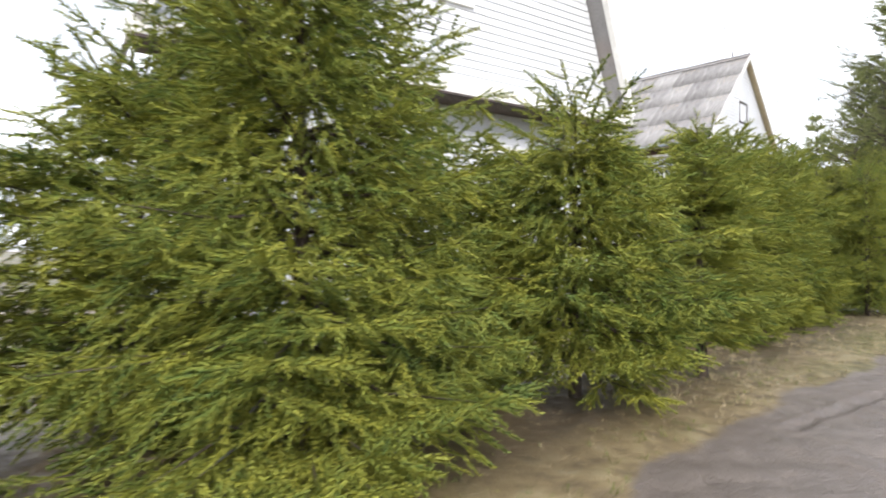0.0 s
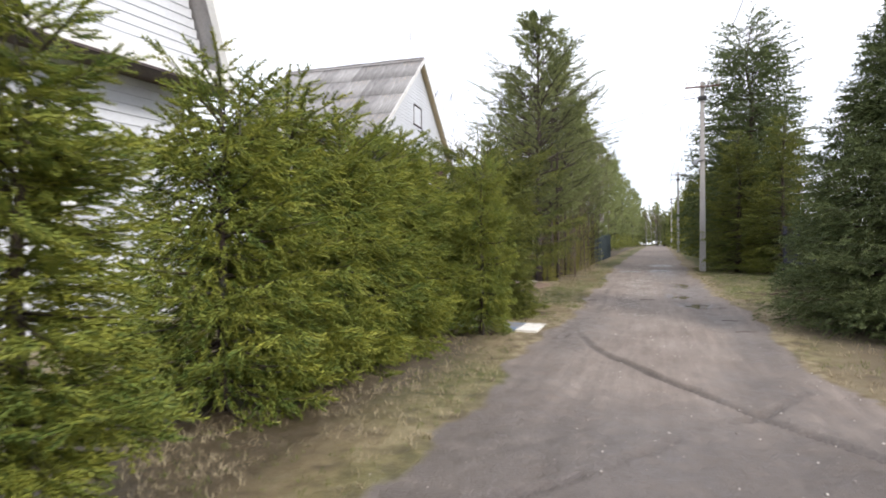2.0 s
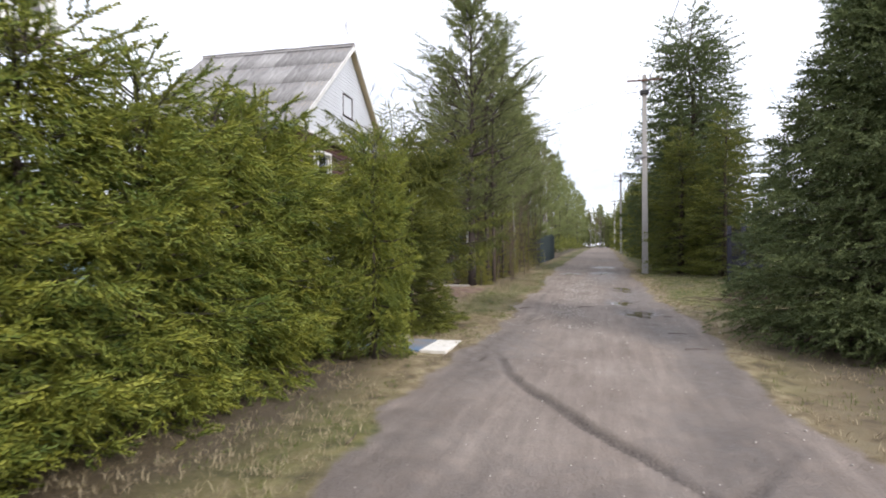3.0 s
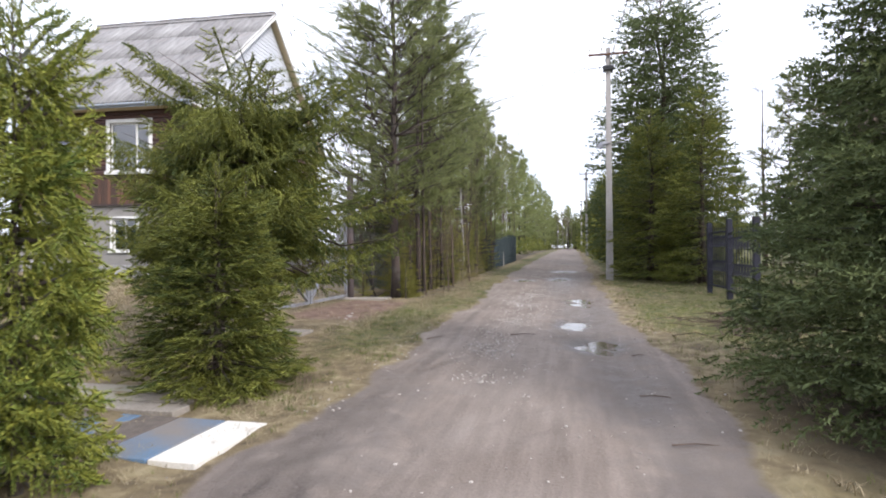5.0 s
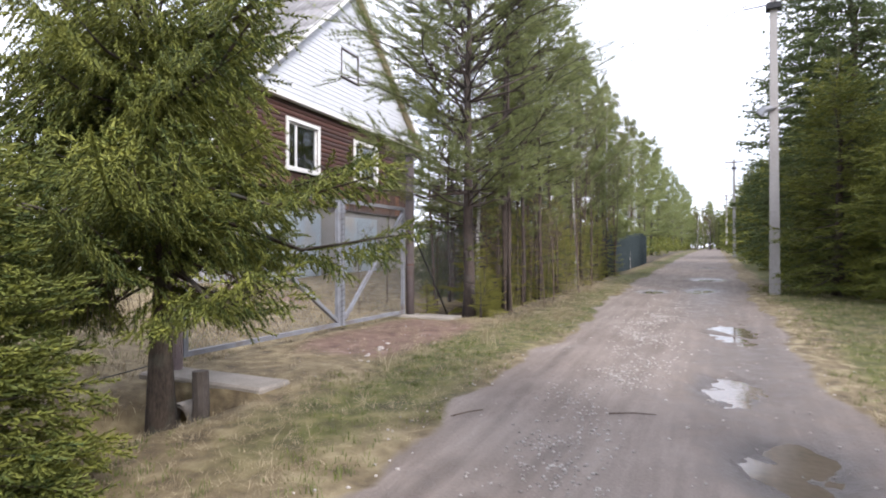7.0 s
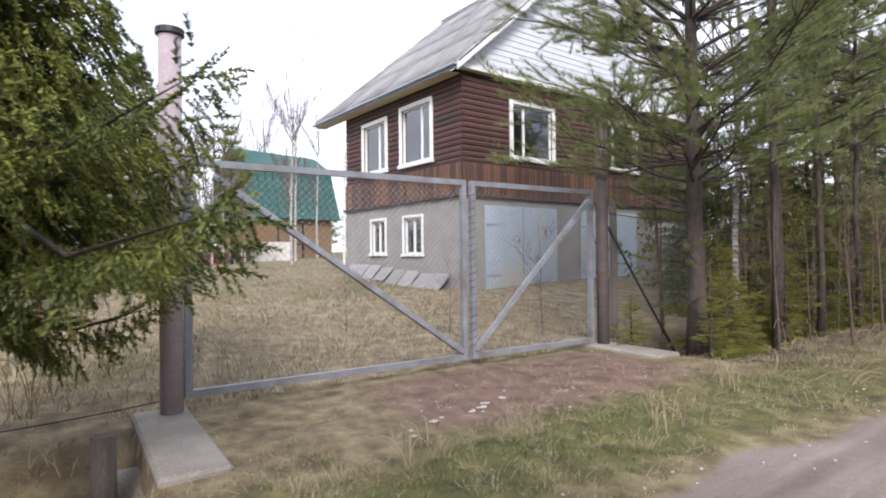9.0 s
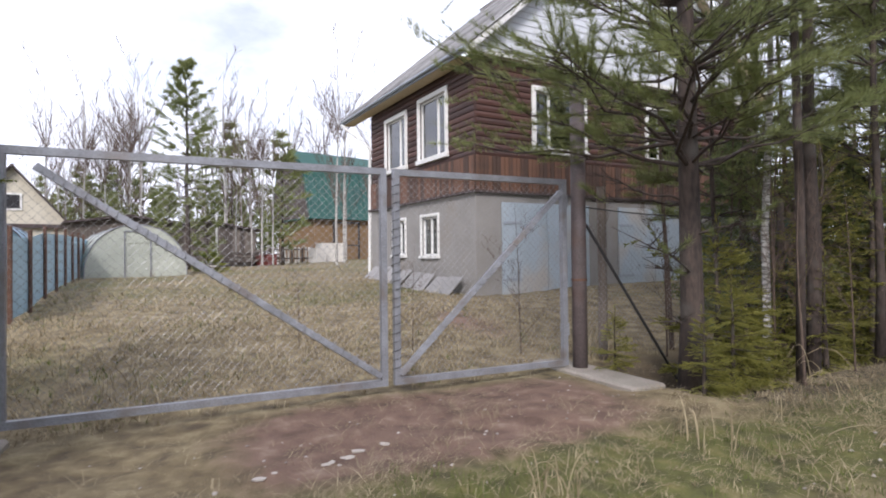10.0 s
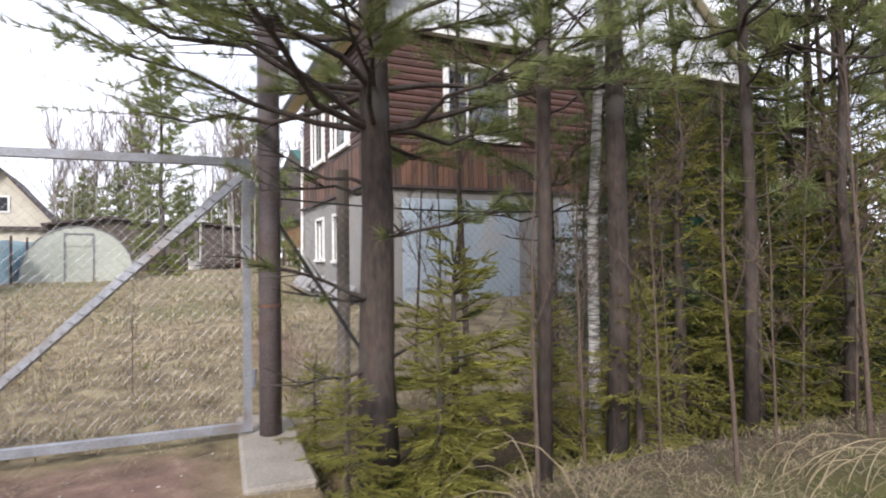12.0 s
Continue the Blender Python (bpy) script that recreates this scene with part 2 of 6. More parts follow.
# ---- mesh helpers ----
class Build:
    """Gathers boxes, tubes and sheets into one mesh."""

    def __init__(self):
        self.v, self.f = [], []

    def box(self, x0, x1, y0, y1, z0, z1, chamfer=0.0):
        c = min(chamfer, (x1 - x0) / 3, (y1 - y0) / 3, (z1 - z0) / 3)
        b = len(self.v)
        if c <= 0:
            self.v += [(x, y, z) for z in (z0, z1) for y in (y0, y1) for x in (x0, x1)]
            self.f += [tuple(b + i for i in q) for q in ((0, 2, 3, 1), (4, 5, 7, 6), (0, 1, 5, 4), (2, 6, 7, 3), (0, 4, 6, 2), (1, 3, 7, 5))]
            return self
        bm = bmesh.new()
        bmesh.ops.create_cube(bm, size=1, matrix=Matrix.LocRotScale(((x0 + x1) / 2, (y0 + y1) / 2, (z0 + z1) / 2), None, (x1 - x0, y1 - y0, z1 - z0)))
        bmesh.ops.bevel(bm, geom=bm.edges[:], offset=c, segments=1, affect="EDGES")
        bm.verts.index_update()
        self.v += [tuple(v.co) for v in bm.verts]
        self.f += [tuple(b + v.index for v in f.verts) for f in bm.faces]
        bm.free()
        return self

    def tube(self, pts, radii, n=8, caps=True):
        pts = [Vector(p) for p in pts]
        radii = radii if isinstance(radii, (list, tuple)) else [radii] * len(pts)
        b = len(self.v)
        side = None
        for i, p in enumerate(pts):
            d = (pts[min(i + 1, len(pts) - 1)] - pts[max(i - 1, 0)]).normalized()
            if side is None:
                side = d.orthogonal().normalized()
            else:
                side = (side - d * side.dot(d)).normalized()
            up = d.cross(side)
            for k in range(n):
                a = 2 * math.pi * k / n
                self.v.append(tuple(p + (side * math.cos(a) + up * math.sin(a)) * radii[i]))
        for i in range(len(pts) - 1):
            for k in range(n):
                a, c = b + i * n + k, b + i * n + (k + 1) % n
                self.f.append((a, c, c + n, a + n))
        if caps:
            self.f.append(tuple(b + n - 1 - k for k in range(n)))
            self.f.append(tuple(b + (len(pts) - 1) * n + k for k in range(n)))
        return self

    def bar(self, p, q, w, h=None):
        """A square bar from p to q."""
        return self.tube([p, q], (w if h is None else (w + h) / 2) * 0.7071, 4)

    def quad(self, *pts):
        b = len(self.v)
        self.v += [tuple(p) for p in pts]
        self.f.append(tuple(range(b, b + len(pts))))
        return self

    def prism(self, outline, axis, a0, a1):
        """Outline of (u, v) pushed along an axis: 'x': (y, z), 'y': (x, z), 'z': (x, y)."""
        b, n = len(self.v), len(outline)
        for a in (a0, a1):
            for u, v in outline:
                self.v.append((a, u, v) if axis == "x" else (u, a, v) if axis == "y" else (u, v, a))
        self.f.append(tuple(b + n - 1 - i for i in range(n)))
        self.f.append(tuple(b + n + i for i in range(n)))
        for i in range(n):
            j = (i + 1) % n
            self.f.append((b + i, b + j, b + n + j, b + n + i))
        return self

    def mesh(self, name, material, smooth=False):
        me = bpy.data.meshes.new(name)
        me.from_pydata(self.v, [], self.f)
        me.materials.append(material)
        if smooth:
            me.polygons.foreach_set("use_smooth", [True] * len(me.polygons))
        me.update()
        return me


def part(name, build, material, parent, label="", smooth=False):
    me = build if isinstance(build, bpy.types.Mesh) else build.mesh(name, material, smooth)
    ob = new(name, me)
    ob.parent = parent
    if label:
        ob["label"] = label
    return ob


def thing(name, m, label, category, group="", kind=""):
    ob = new(name)
    ob.matrix_world = m
    return tagged(ob, label, category, group, kind)


def tri_mesh(name, v, f, material):
    """A mesh from arrays of corners and triangles."""
    me = bpy.data.meshes.new(name)
    v, f = np.asarray(v, dtype=np.float32), np.asarray(f, dtype=np.int32)
    me.vertices.add(len(v))
    me.vertices.foreach_set("co", v.ravel())
    me.loops.add(f.size)
    me.loops.foreach_set("vertex_index", f.ravel())
    me.polygons.add(len(f))
    me.polygons.foreach_set("loop_start", np.arange(0, f.size, f.shape[1], dtype=np.int32))
    me.update(calc_edges=True)
    me.materials.append(material)
    return me


def wall_with_holes(build, a0, a1, z0, z1, holes, d0, d1, axis):
    """A wall along 'x' or 'y' from a0 to a1, d0 to d1 thick, with holes (a0, a1, z0, z1) through it."""
    cuts = sorted({a0, a1, *(h[0] for h in holes), *(h[1] for h in holes)})
    zs = sorted({z0, z1, *(h[2] for h in holes), *(h[3] for h in holes)})
    for i in range(len(cuts) - 1):
        for k in range(len(zs) - 1):
            am, zm = (cuts[i] + cuts[i + 1]) / 2, (zs[k] + zs[k + 1]) / 2
            if any(h[0] < am < h[1] and h[2] < zm < h[3] for h in holes):
                continue
            if axis == "x":
                build.box(cuts[i], cuts[i + 1], d0, d1, zs[k], zs[k + 1])
            else:
                build.box(d0, d1, cuts[i], cuts[i + 1], zs[k], zs[k + 1])
    return build


# ---- ground and road ----
def smooth01(v):
    v = np.clip(v, 0, 1)
    return v * v * (3 - 2 * v)


PUDDLES = [(1.28, 23.2, 0.42, 1.25), (1.53, 17.7, 0.27, 0.48), (1.22, 19.5, 0.22, 0.55), (0.85, 30.2, 0.32, 0.9), (0.9, 35.0, 0.42, 1.0), (-0.35, 29.6, 0.3, 0.6), (0.9, 44, 0.5, 1.6)]


def rise(y):
    y = np.asarray(y, dtype=float)
    return 0.018 * (np.clip(y, 10, 75) - 10) * smooth01((y - 8) / 8) + 0.009 * (np.clip(y, 75, 250) - 75)


def wavy(x, y, s, seed=0.0):
    return (np.sin(x * 1.7 * s + 1.3 + seed) * np.cos(y * 1.3 * s + seed * 2) + np.sin(x * 3.1 * s + y * 2.3 * s + seed) * 0.6 + np.sin(y * 4.7 * s - x * 3.9 * s + 2.1 * seed) * 0.35) / 1.95


def road_edges(y):
    left = -0.72 - 0.45 * smooth01((y - 18) / 16) + 0.10 * np.sin(y * 0.9) + 0.05 * np.sin(y * 2.7) - 0.05 * np.sin(y * 5.3)
    right = 2.35 - 0.45 * smooth01((y - 12) / 14) + 0.09 * np.sin(y * 0.8 + 1) + 0.05 * np.sin(y * 3.1) + 0.4 * smooth01((12 - y) / 5)
    return left, right


TRACKS = [
    [(0.25, 17.6), (0.1, 16.8), (-0.3, 15.7), (-0.43, 14.34), (-0.32, 13.37), (-0.06, 12.53), (0.28, 11.84), (0.79, 10.89), (1.19, 10.33), (1.51, 9.83), (2.1, 9.0)],
    [(2.0, 10.6), (1.58, 9.9), (1.18, 9.33), (0.7, 8.63), (0.31, 8.05), (-0.15, 7.6), (-0.25, 7.0), (-0.38, 6.4), (-0.5, 5.2)],
    [(-0.5, 13.0), (-0.44, 14.6), (-0.33, 15.94), (-0.25, 17.17), (-0.45, 19.1), (-0.5, 21.2)],
]


def track_depth(x, y):
    """1 in the middle of a tyre mark, falling to 0 beside it."""
    out = np.zeros(np.shape(x))
    near = (np.abs(x) < 4) & (y > 3) & (y < 24)
    if not np.any(near):
        return out
    px, py = np.asarray(x)[near], np.asarray(y)[near]
    best = np.full(px.shape, 9.0)
    for line in TRACKS:
        for (ax, ay), (bx, by) in zip(line[:-1], line[1:]):
            dx, dy = bx - ax, by - ay
            k = np.clip(((px - ax) * dx + (py - ay) * dy) / (dx * dx + dy * dy), 0, 1)
            best = np.minimum(best, np.hypot(px - ax - k * dx, py - ay - k * dy))
    out[near] = (1 - 0.5 * smooth01((py - 12.5) / 1.5)) * np.exp(-(best / 0.075) ** 2) * np.clip(0.72 + 0.5 * wavy(px, py, 1.4, 0.9) + 0.25 * wavy(px, py, 9, 0.5), 0.1, 1)
    return out


def ground_z(x, y):
    x, y = np.asarray(x, dtype=float), np.asarray(y, dtype=float)
    z = rise(y)
    left, right = road_edges(y)
    on = smooth01((x - left + 0.12) / 0.3) * smooth01((right + 0.12 - x) / 0.3)
    z = z + (1 - on) * (0.012 + 0.03 * wavy(x, y, 1.3, 0.4) + 0.015 * wavy(x, y, 5, 1.1))
    rut = np.exp(-((x - 0.15 - 0.1 * np.sin(y * 0.5)) / 0.22) ** 2) + np.exp(-((x - 1.6 - 0.1 * np.sin(y * 0.45 + 1)) / 0.24) ** 2)
    z = z + on * (-0.022 * rut + 0.012 * wavy(x, y, 2.2, 2.0) + 0.006 * wavy(x, y, 9, 0.7))
    for px, py, rx, ry in PUDDLES:
        q = ((x - px) / rx) ** 2 + ((y - py) / ry) ** 2 + 0.7 * wavy(x, y, 4, px) + 0.6 * wavy(x, y, 11, py)
        z = z - (rise(y) - float(rise(py))) * np.exp(-np.clip(q, 0, 20) * 0.35)
        z = z - 0.07 * np.exp(-np.clip(q, 0, 20) * 0.9)
    yard = smooth01((-4.3 - x) / 4.5)
    z = z + yard * (0.30 + 0.05 * wavy(x, y, 0.5, 3.0))
    z = z + 0.045 * np.clip(-10 - x, 0, 7) + 0.009 * np.clip(-17 - x, 0, 60)
    ditch = np.exp(-((x + 3.15) / 0.42) ** 2)
    z = z - 0.5 * ditch * smooth01((y - 15.4) / 0.8) * smooth01((17.55 - y) / 0.05)
    z = z - 0.4 * ditch * smooth01((y - 22.86) / 0.05) * smooth01((60 - y) / 10)
    t = track_depth(x, y)
    z = z - on * (0.034 * t - 0.02 * np.exp(-((t - 0.35) / 0.2) ** 2) * (t > 0.02)) + on * t * 0.012 * wavy(x, y, 14, 0.2)
    return z


def gz(x, y):
    return float(ground_z(x, y))


def ground_material():
    m = bpy.data.materials.new("earth_road_and_grass")
    m.use_nodes = True
    n, l = m.node_tree.nodes, m.node_tree.links
    b = n["Principled BSDF"]
    tc = n.new("ShaderNodeTexCoord")

    def noise_node(scale, detail=5, rough=0.55, stretch=None):
        t = n.new("ShaderNodeTexNoise")
        t.inputs["Scale"].default_value, t.inputs["Detail"].default_value, t.inputs["Roughness"].default_value = scale, detail, rough
        if stretch:
            mp = n.new("ShaderNodeMapping")
            mp.inputs["Scale"].default_value = stretch
            l.new(tc.outputs["Object"], mp.inputs["Vector"])
            l.new(mp.outputs[0], t.inputs["Vector"])
        else:
            l.new(tc.outputs["Object"], t.inputs["Vector"])
        return t.outputs["Fac"]

    def ramp(fac, stops):
        r = n.new("ShaderNodeValToRGB")
        e = r.color_ramp.elements
        while len(e) < len(stops):
            e.new(0.5)
        for q, (p, c) in zip(e, stops):
            q.position, q.color = p, (*c, 1)
        l.new(fac, r.inputs[0])
        return r.outputs[0]

    def mix(fac, a, c):
        x = n.new("ShaderNodeMix")
        x.data_type = "RGBA"
        l.new(fac, x.inputs["Factor"])
        l.new(a, x.inputs["A"])
        l.new(c, x.inputs["B"])
        return x.outputs["Result"]

    def attr(name):
        a = n.new("ShaderNodeAttribute")
        a.attribute_name = name
        return a.outputs["Fac"]

    def mask(a, fac, low, high):
        s = n.new("ShaderNodeMath")
        s.operation, s.inputs[1].default_value = "MULTIPLY_ADD", 0.6
        l.new(fac, s.inputs[0])
        s2 = n.new("ShaderNodeMath")
        s2.operation, s2.inputs[1].default_value = "SUBTRACT", 0.3
        l.new(s.outputs[0], s2.inputs[0])
        l.new(a, s.inputs[2])
        r = n.new("ShaderNodeMapRange")
        r.inputs["From Min"].default_value, r.inputs["From Max"].default_value = low, high
        l.new(s2.outputs[0], r.inputs["Value"])
        return r.outputs[0]

    coarse, midn, finen = noise_node(0.9), noise_node(5), noise_node(55, 4)
    streak = noise_node(3.0, 6, 0.6, (2.6, 0.25, 1))
    dry = ramp(midn, [(0.3, (0.085, 0.062, 0.035)), (0.5, (0.18, 0.138, 0.074)), (0.68, (0.29, 0.24, 0.138))])
    green = ramp(midn, [(0.3, (0.05, 0.05, 0.015)), (0.55, (0.105, 0.105, 0.027)), (0.7, (0.17, 0.145, 0.052))])
    grass = mix(mask(attr("green"), coarse, 0.35, 0.65), dry, green)
    # needle litter, its colours darkened to hold the shade under the hedge
    litter_shade = ramp(finen, [(0.3, (0.035, 0.027, 0.018)), (0.6, (0.098, 0.074, 0.044))])
    grass = mix(mask(attr("litter_shade"), midn, 0.35, 0.65), grass, litter_shade)
    clay = ramp(midn, [(0.3, (0.10, 0.06, 0.043)), (0.6, (0.19, 0.12, 0.088)), (0.75, (0.29, 0.22, 0.165))])
    grass = mix(mask(attr("clay"), midn, 0.35, 0.6), grass, clay)
    earth = ramp(streak, [(0.3, (0.125, 0.098, 0.079)), (0.5, (0.215, 0.174, 0.145)), (0.7, (0.325, 0.272, 0.232))])
    speck = ramp(finen, [(0.40, (0.10, 0.085, 0.076)), (0.55, (0.18, 0.153, 0.136)), (0.72, (0.31, 0.272, 0.243))])
    half = n.new("ShaderNodeValue")
    half.outputs[0].default_value = 0.35
    earth = mix(half.outputs[0], earth, speck)
    patch = ramp(coarse, [(0.38, (0.18, 0.14, 0.112)), (0.62, (0.29, 0.245, 0.21))])
    earth = mix(half.outputs[0], earth, patch)
    wet_col = ramp(midn, [(0.3, (0.07, 0.058, 0.05)), (0.7, (0.12, 0.10, 0.088))])
    wet = mask(attr("wet"), midn, 0.35, 0.75)
    earth = mix(wet, earth, wet_col)
    churned = ramp(finen, [(0.35, (0.06, 0.048, 0.04)), (0.65, (0.14, 0.115, 0.098))])
    earth = mix(mask(attr("track"), finen, 0.15, 0.75), earth, churned)
    road_mask = mask(attr("road"), midn, 0.40, 0.60)
    col = mix(road_mask, grass, earth)
    l.new(col, b.inputs["Base Color"])
    rr = n.new("ShaderNodeMapRange")
    rr.inputs["To Min"].default_value, rr.inputs["To Max"].default_value = 0.92, 0.34
    l.new(wet, rr.inputs["Value"])
    l.new(rr.outputs[0], b.inputs["Roughness"])
    bp = n.new("ShaderNodeBump")
    bp.inputs["Strength"].default_value, bp.inputs["Distance"].default_value = 0.55, 0.02
    l.new(finen, bp.inputs["Height"])
    bp2 = n.new("ShaderNodeBump")
    bp2.inputs["Strength"].default_value, bp2.inputs["Distance"].default_value = 0.5, 0.05
    l.new(midn, bp2.inputs["Height"])
    l.new(bp.outputs[0], bp2.inputs["Normal"])
    l.new(bp2.outputs[0], b.inputs["Normal"])
    return m


def grow(start, stop, step, factor):
    out, v = [], start
    while v < stop:
        out.append(v)
        v += step
        step *= factor
    out.append(stop)
    return out


def ground_sheet():
    xs = sorted({round(v, 3) for v in [*(-v for v in grow(5.0, 900, 0.3, 1.12)), *np.arange(-5.0, -1.2, 0.12), *np.arange(-1.2, 3.0, 0.042), *np.arange(3.0, 5.0, 0.16), *grow(5.0, 900, 0.3, 1.14)]})
    ys = sorted({round(v, 3) for v in [*(-v for v in grow(2.0, 900, 0.3, 1.15)), *np.arange(-2.0, 31, 0.06), 17.5, 17.55, 22.86, 22.92, *grow(31, 1400, 0.12, 1.03)]})
    xs, ys = np.array(xs), np.array(ys)
    X, Y = np.meshgrid(xs, ys)
    Z = ground_z(X, Y)
    v = np.stack([X, Y, Z], -1).reshape(-1, 3)
    nx, ny = len(xs), len(ys)
    i = (np.arange(ny - 1)[:, None] * nx + np.arange(nx - 1)[None, :]).ravel()
    f = np.stack([i, i + 1, i + nx + 1, i + nx], -1)
    cx, cy = (X[:-1, :-1] + X[1:, 1:]).ravel() / 2, (Y[:-1, :-1] + Y[1:, 1:]).ravel() / 2
    left, right = road_edges(cy)
    is_road = (cx > left - 0.15) & (cx < right + 0.15) & (cy < 400)
    m = ground_material()
    for name, pick in (("road", is_road), ("ground", ~is_road)):
        ff = f[pick]
        used, inv = np.unique(ff, return_inverse=True)
        vv = v[used]
        me = tri_mesh(name, vv, inv.reshape(-1, 4), m)
        x, y = vv[:, 0], vv[:, 1]
        lo, hi = road_edges(y)
        road = smooth01((x - lo + 0.25) / 0.5) * smooth01((hi + 0.25 - x) / 0.5)
        wet = np.zeros(len(x))
        for px, py, rx, ry in PUDDLES + [(1.7, 10.6, 0.45, 1.4), (-0.45, 13.6, 0.5, 2.6), (-0.5, 9.0, 0.5, 3.0), (2.0, 13.0, 0.35, 2.0), (1.75, 15.6, 0.4, 1.6), (1.5, 20.5, 0.6, 3.5), (1.0, 28, 0.6, 5)]:
            wet = np.maximum(wet, (1.0 if rx * ry < 0.5 else 0.6) * np.exp(-(((x - px) / (rx * 1.7)) ** 2 + ((y - py) / (ry * 1.5)) ** 2) * 0.8))
        wet = np.maximum(wet, 0.66 * smooth01((12.5 - y) / 4))
        green = 0.25 + 0.1 * smooth01((13.5 - y) / 1.5) + 0.45 * smooth01((y - 14) / 3) * np.exp(-((x + 1.5) / 0.7) ** 2) + 0.6 * smooth01((x - 2.2) / 0.6) * smooth01((y - 17) / 3) + 0.25 * wavy(x, y, 0.35, 1.0) + 0.18 * smooth01((-8 - x) / 3)
        # litter plus painted shade: under hedge, pines and right spruce, weaker on the verges
        litter_shade = 0.8 * np.exp(-((x + 2.3) / 0.9) ** 2) * smooth01((13.2 - y) / 0.8) + 0.24 * smooth01((13.2 - y) / 2) + 0.12 * smooth01((x - 2.2) / 0.4) * smooth01((17 - y) / 2) + 0.8 * np.exp(-((x + 3.2) / 1.1) ** 2) * smooth01((y - 22.9) / 0.4) + 0.3 * smooth01((-0.9 - x) / 0.4) * smooth01((x + 3) / 0.5) * smooth01((y - 22.4) / 0.6) * smooth01((29 - y) / 2) + 0.85 * np.exp(-(((x - 4.1) / 1.5) ** 2 + ((y - 14.8) / 3.2) ** 2))
        clay = 0.82 * np.exp(-(((x + 3.0) / 0.95) ** 4 + ((y - 20.8) / 1.75) ** 4)) + 0.6 * np.exp(-(((x + 6.8) / 1.8) ** 2 + ((y - 23.0) / 0.6) ** 2))
        for key, val in (("road", road), ("wet", wet), ("green", green), ("litter_shade", litter_shade), ("clay", clay), ("track", track_depth(x, y))):
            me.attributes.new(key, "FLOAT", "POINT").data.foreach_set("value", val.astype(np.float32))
        me.polygons.foreach_set("use_smooth", [True] * len(me.polygons))
        tagged(new(name, me), "muddy grey-brown dirt road with tyre ruts" if name == "road" else "rough verge and yard of dry and green grass", name, kind="structure")


ground_sheet()

WATER = mat("muddy_puddle_water", (0.17, 0.135, 0.10), (0.11, 0.088, 0.065), 0.05, 2, 20, 0.04, spec=0.4)
for px, py, rx, ry in PUDDLES:
    wb = Build()
    ring = [(px + 1.5 * rx * math.cos(a) , py + 1.5 * ry * math.sin(a)) for a in np.linspace(0, 2 * math.pi, 28, endpoint=False)]
    z = min(gz(x, y) for x, y in ring) - 0.003
    wb.quad(*[(x, y, z) for x, y in ring])
    tagged(new("puddle", wb.mesh("puddle", WATER)), "shallow muddy rain puddle in a road rut", "puddle", "puddles on the road", "structure")


# ---- trees ----
def sprig_template(stations, reach, around=3):
    """A needled shoot along x, one long: needles set round the stem, leaning forward."""
    rng = random.Random(stations * 10 + around)
    v, f = [(k / stations, 0, 0) for k in range(stations + 1)], []
    for k in range(stations):
        u = (k + 0.5) / stations
        for q in range(around):
            a = 2 * math.pi * q / around + 1.1 * k + rng.uniform(-.25, .25)
            w = reach * (1.08 - 0.45 * u) * rng.uniform(0.8, 1.15)
            v.append((u + 0.12 + 0.06 * rng.random(), w * math.cos(a), w * math.sin(a)))
            f.append((k, k + 1, len(v) - 1))
    return np.array(v), np.array(f)


def tuft_template(n, length=1.0, width=0.05):
    """Long needles fanned out round x."""
    rng = random.Random(n)
    v, f = [], []
    for i in range(n):
        a, e = 2 * math.pi * i / n + rng.uniform(-.3, .3), rng.uniform(0.25, 1.05)
        d = Vector((math.cos(e), math.sin(e) * math.cos(a), math.sin(e) * math.sin(a)))
        s = d.orthogonal().normalized() * width
        base = Vector((rng.uniform(-0.35, 0.1), 0, 0))
        b = len(v)
        v += [tuple(base - s), tuple(base + s), tuple(base + d * length * rng.uniform(0.8, 1.1))]
        f.append((b, b + 1, b + 2))
    return np.array(v), np.array(f)


SPRIG_FINE, SPRIG_MID, SPRIG_FAR = sprig_template(8, 0.155), sprig_template(7, 0.155), sprig_template(5, 0.2, 2)
SPRIG_LOW = sprig_template(6, 0.165)
SPRIG_SLIM = sprig_template(6, 0.16)
SPRIG_BROAD = sprig_template(6, 0.18, 2)
TUFT_MIN = tuft_template(5, 1.0, 0.06)
TUFT_FINE, TUFT_FAR = tuft_template(16, 1.0, 0.024), tuft_template(11, 1.0, 0.03)


def scatter(name, template, pos, direction, length, material, rng, roll=0.6):
    """One mesh of many copies of a template, each laid at pos along direction."""
    tv, tf = template
    p, d = np.asarray(pos), np.asarray(direction)
    d = d / np.linalg.norm(d, axis=1, keepdims=True)
    up = np.tile([0.0, 0, 1], (len(p), 1)) + rng.normal(0, roll, (len(p), 3))
    y = np.cross(up, d)
    y /= np.linalg.norm(y, axis=1, keepdims=True) + 1e-9
    z = np.cross(d, y)
    ln = np.asarray(length)[:, None, None]
    v = p[:, None, :] + ln * (tv[None, :, 0:1] * d[:, None, :] + tv[None, :, 1:2] * y[:, None, :] + tv[None, :, 2:3] * z[:, None, :])
    f = tf[None] + (np.arange(len(p)) * len(tv))[:, None, None]
    return tri_mesh(name, v.reshape(-1, 3), f.reshape(-1, 3), material)


def lerp_list(a, b, k):
    return a + (b - a) * k


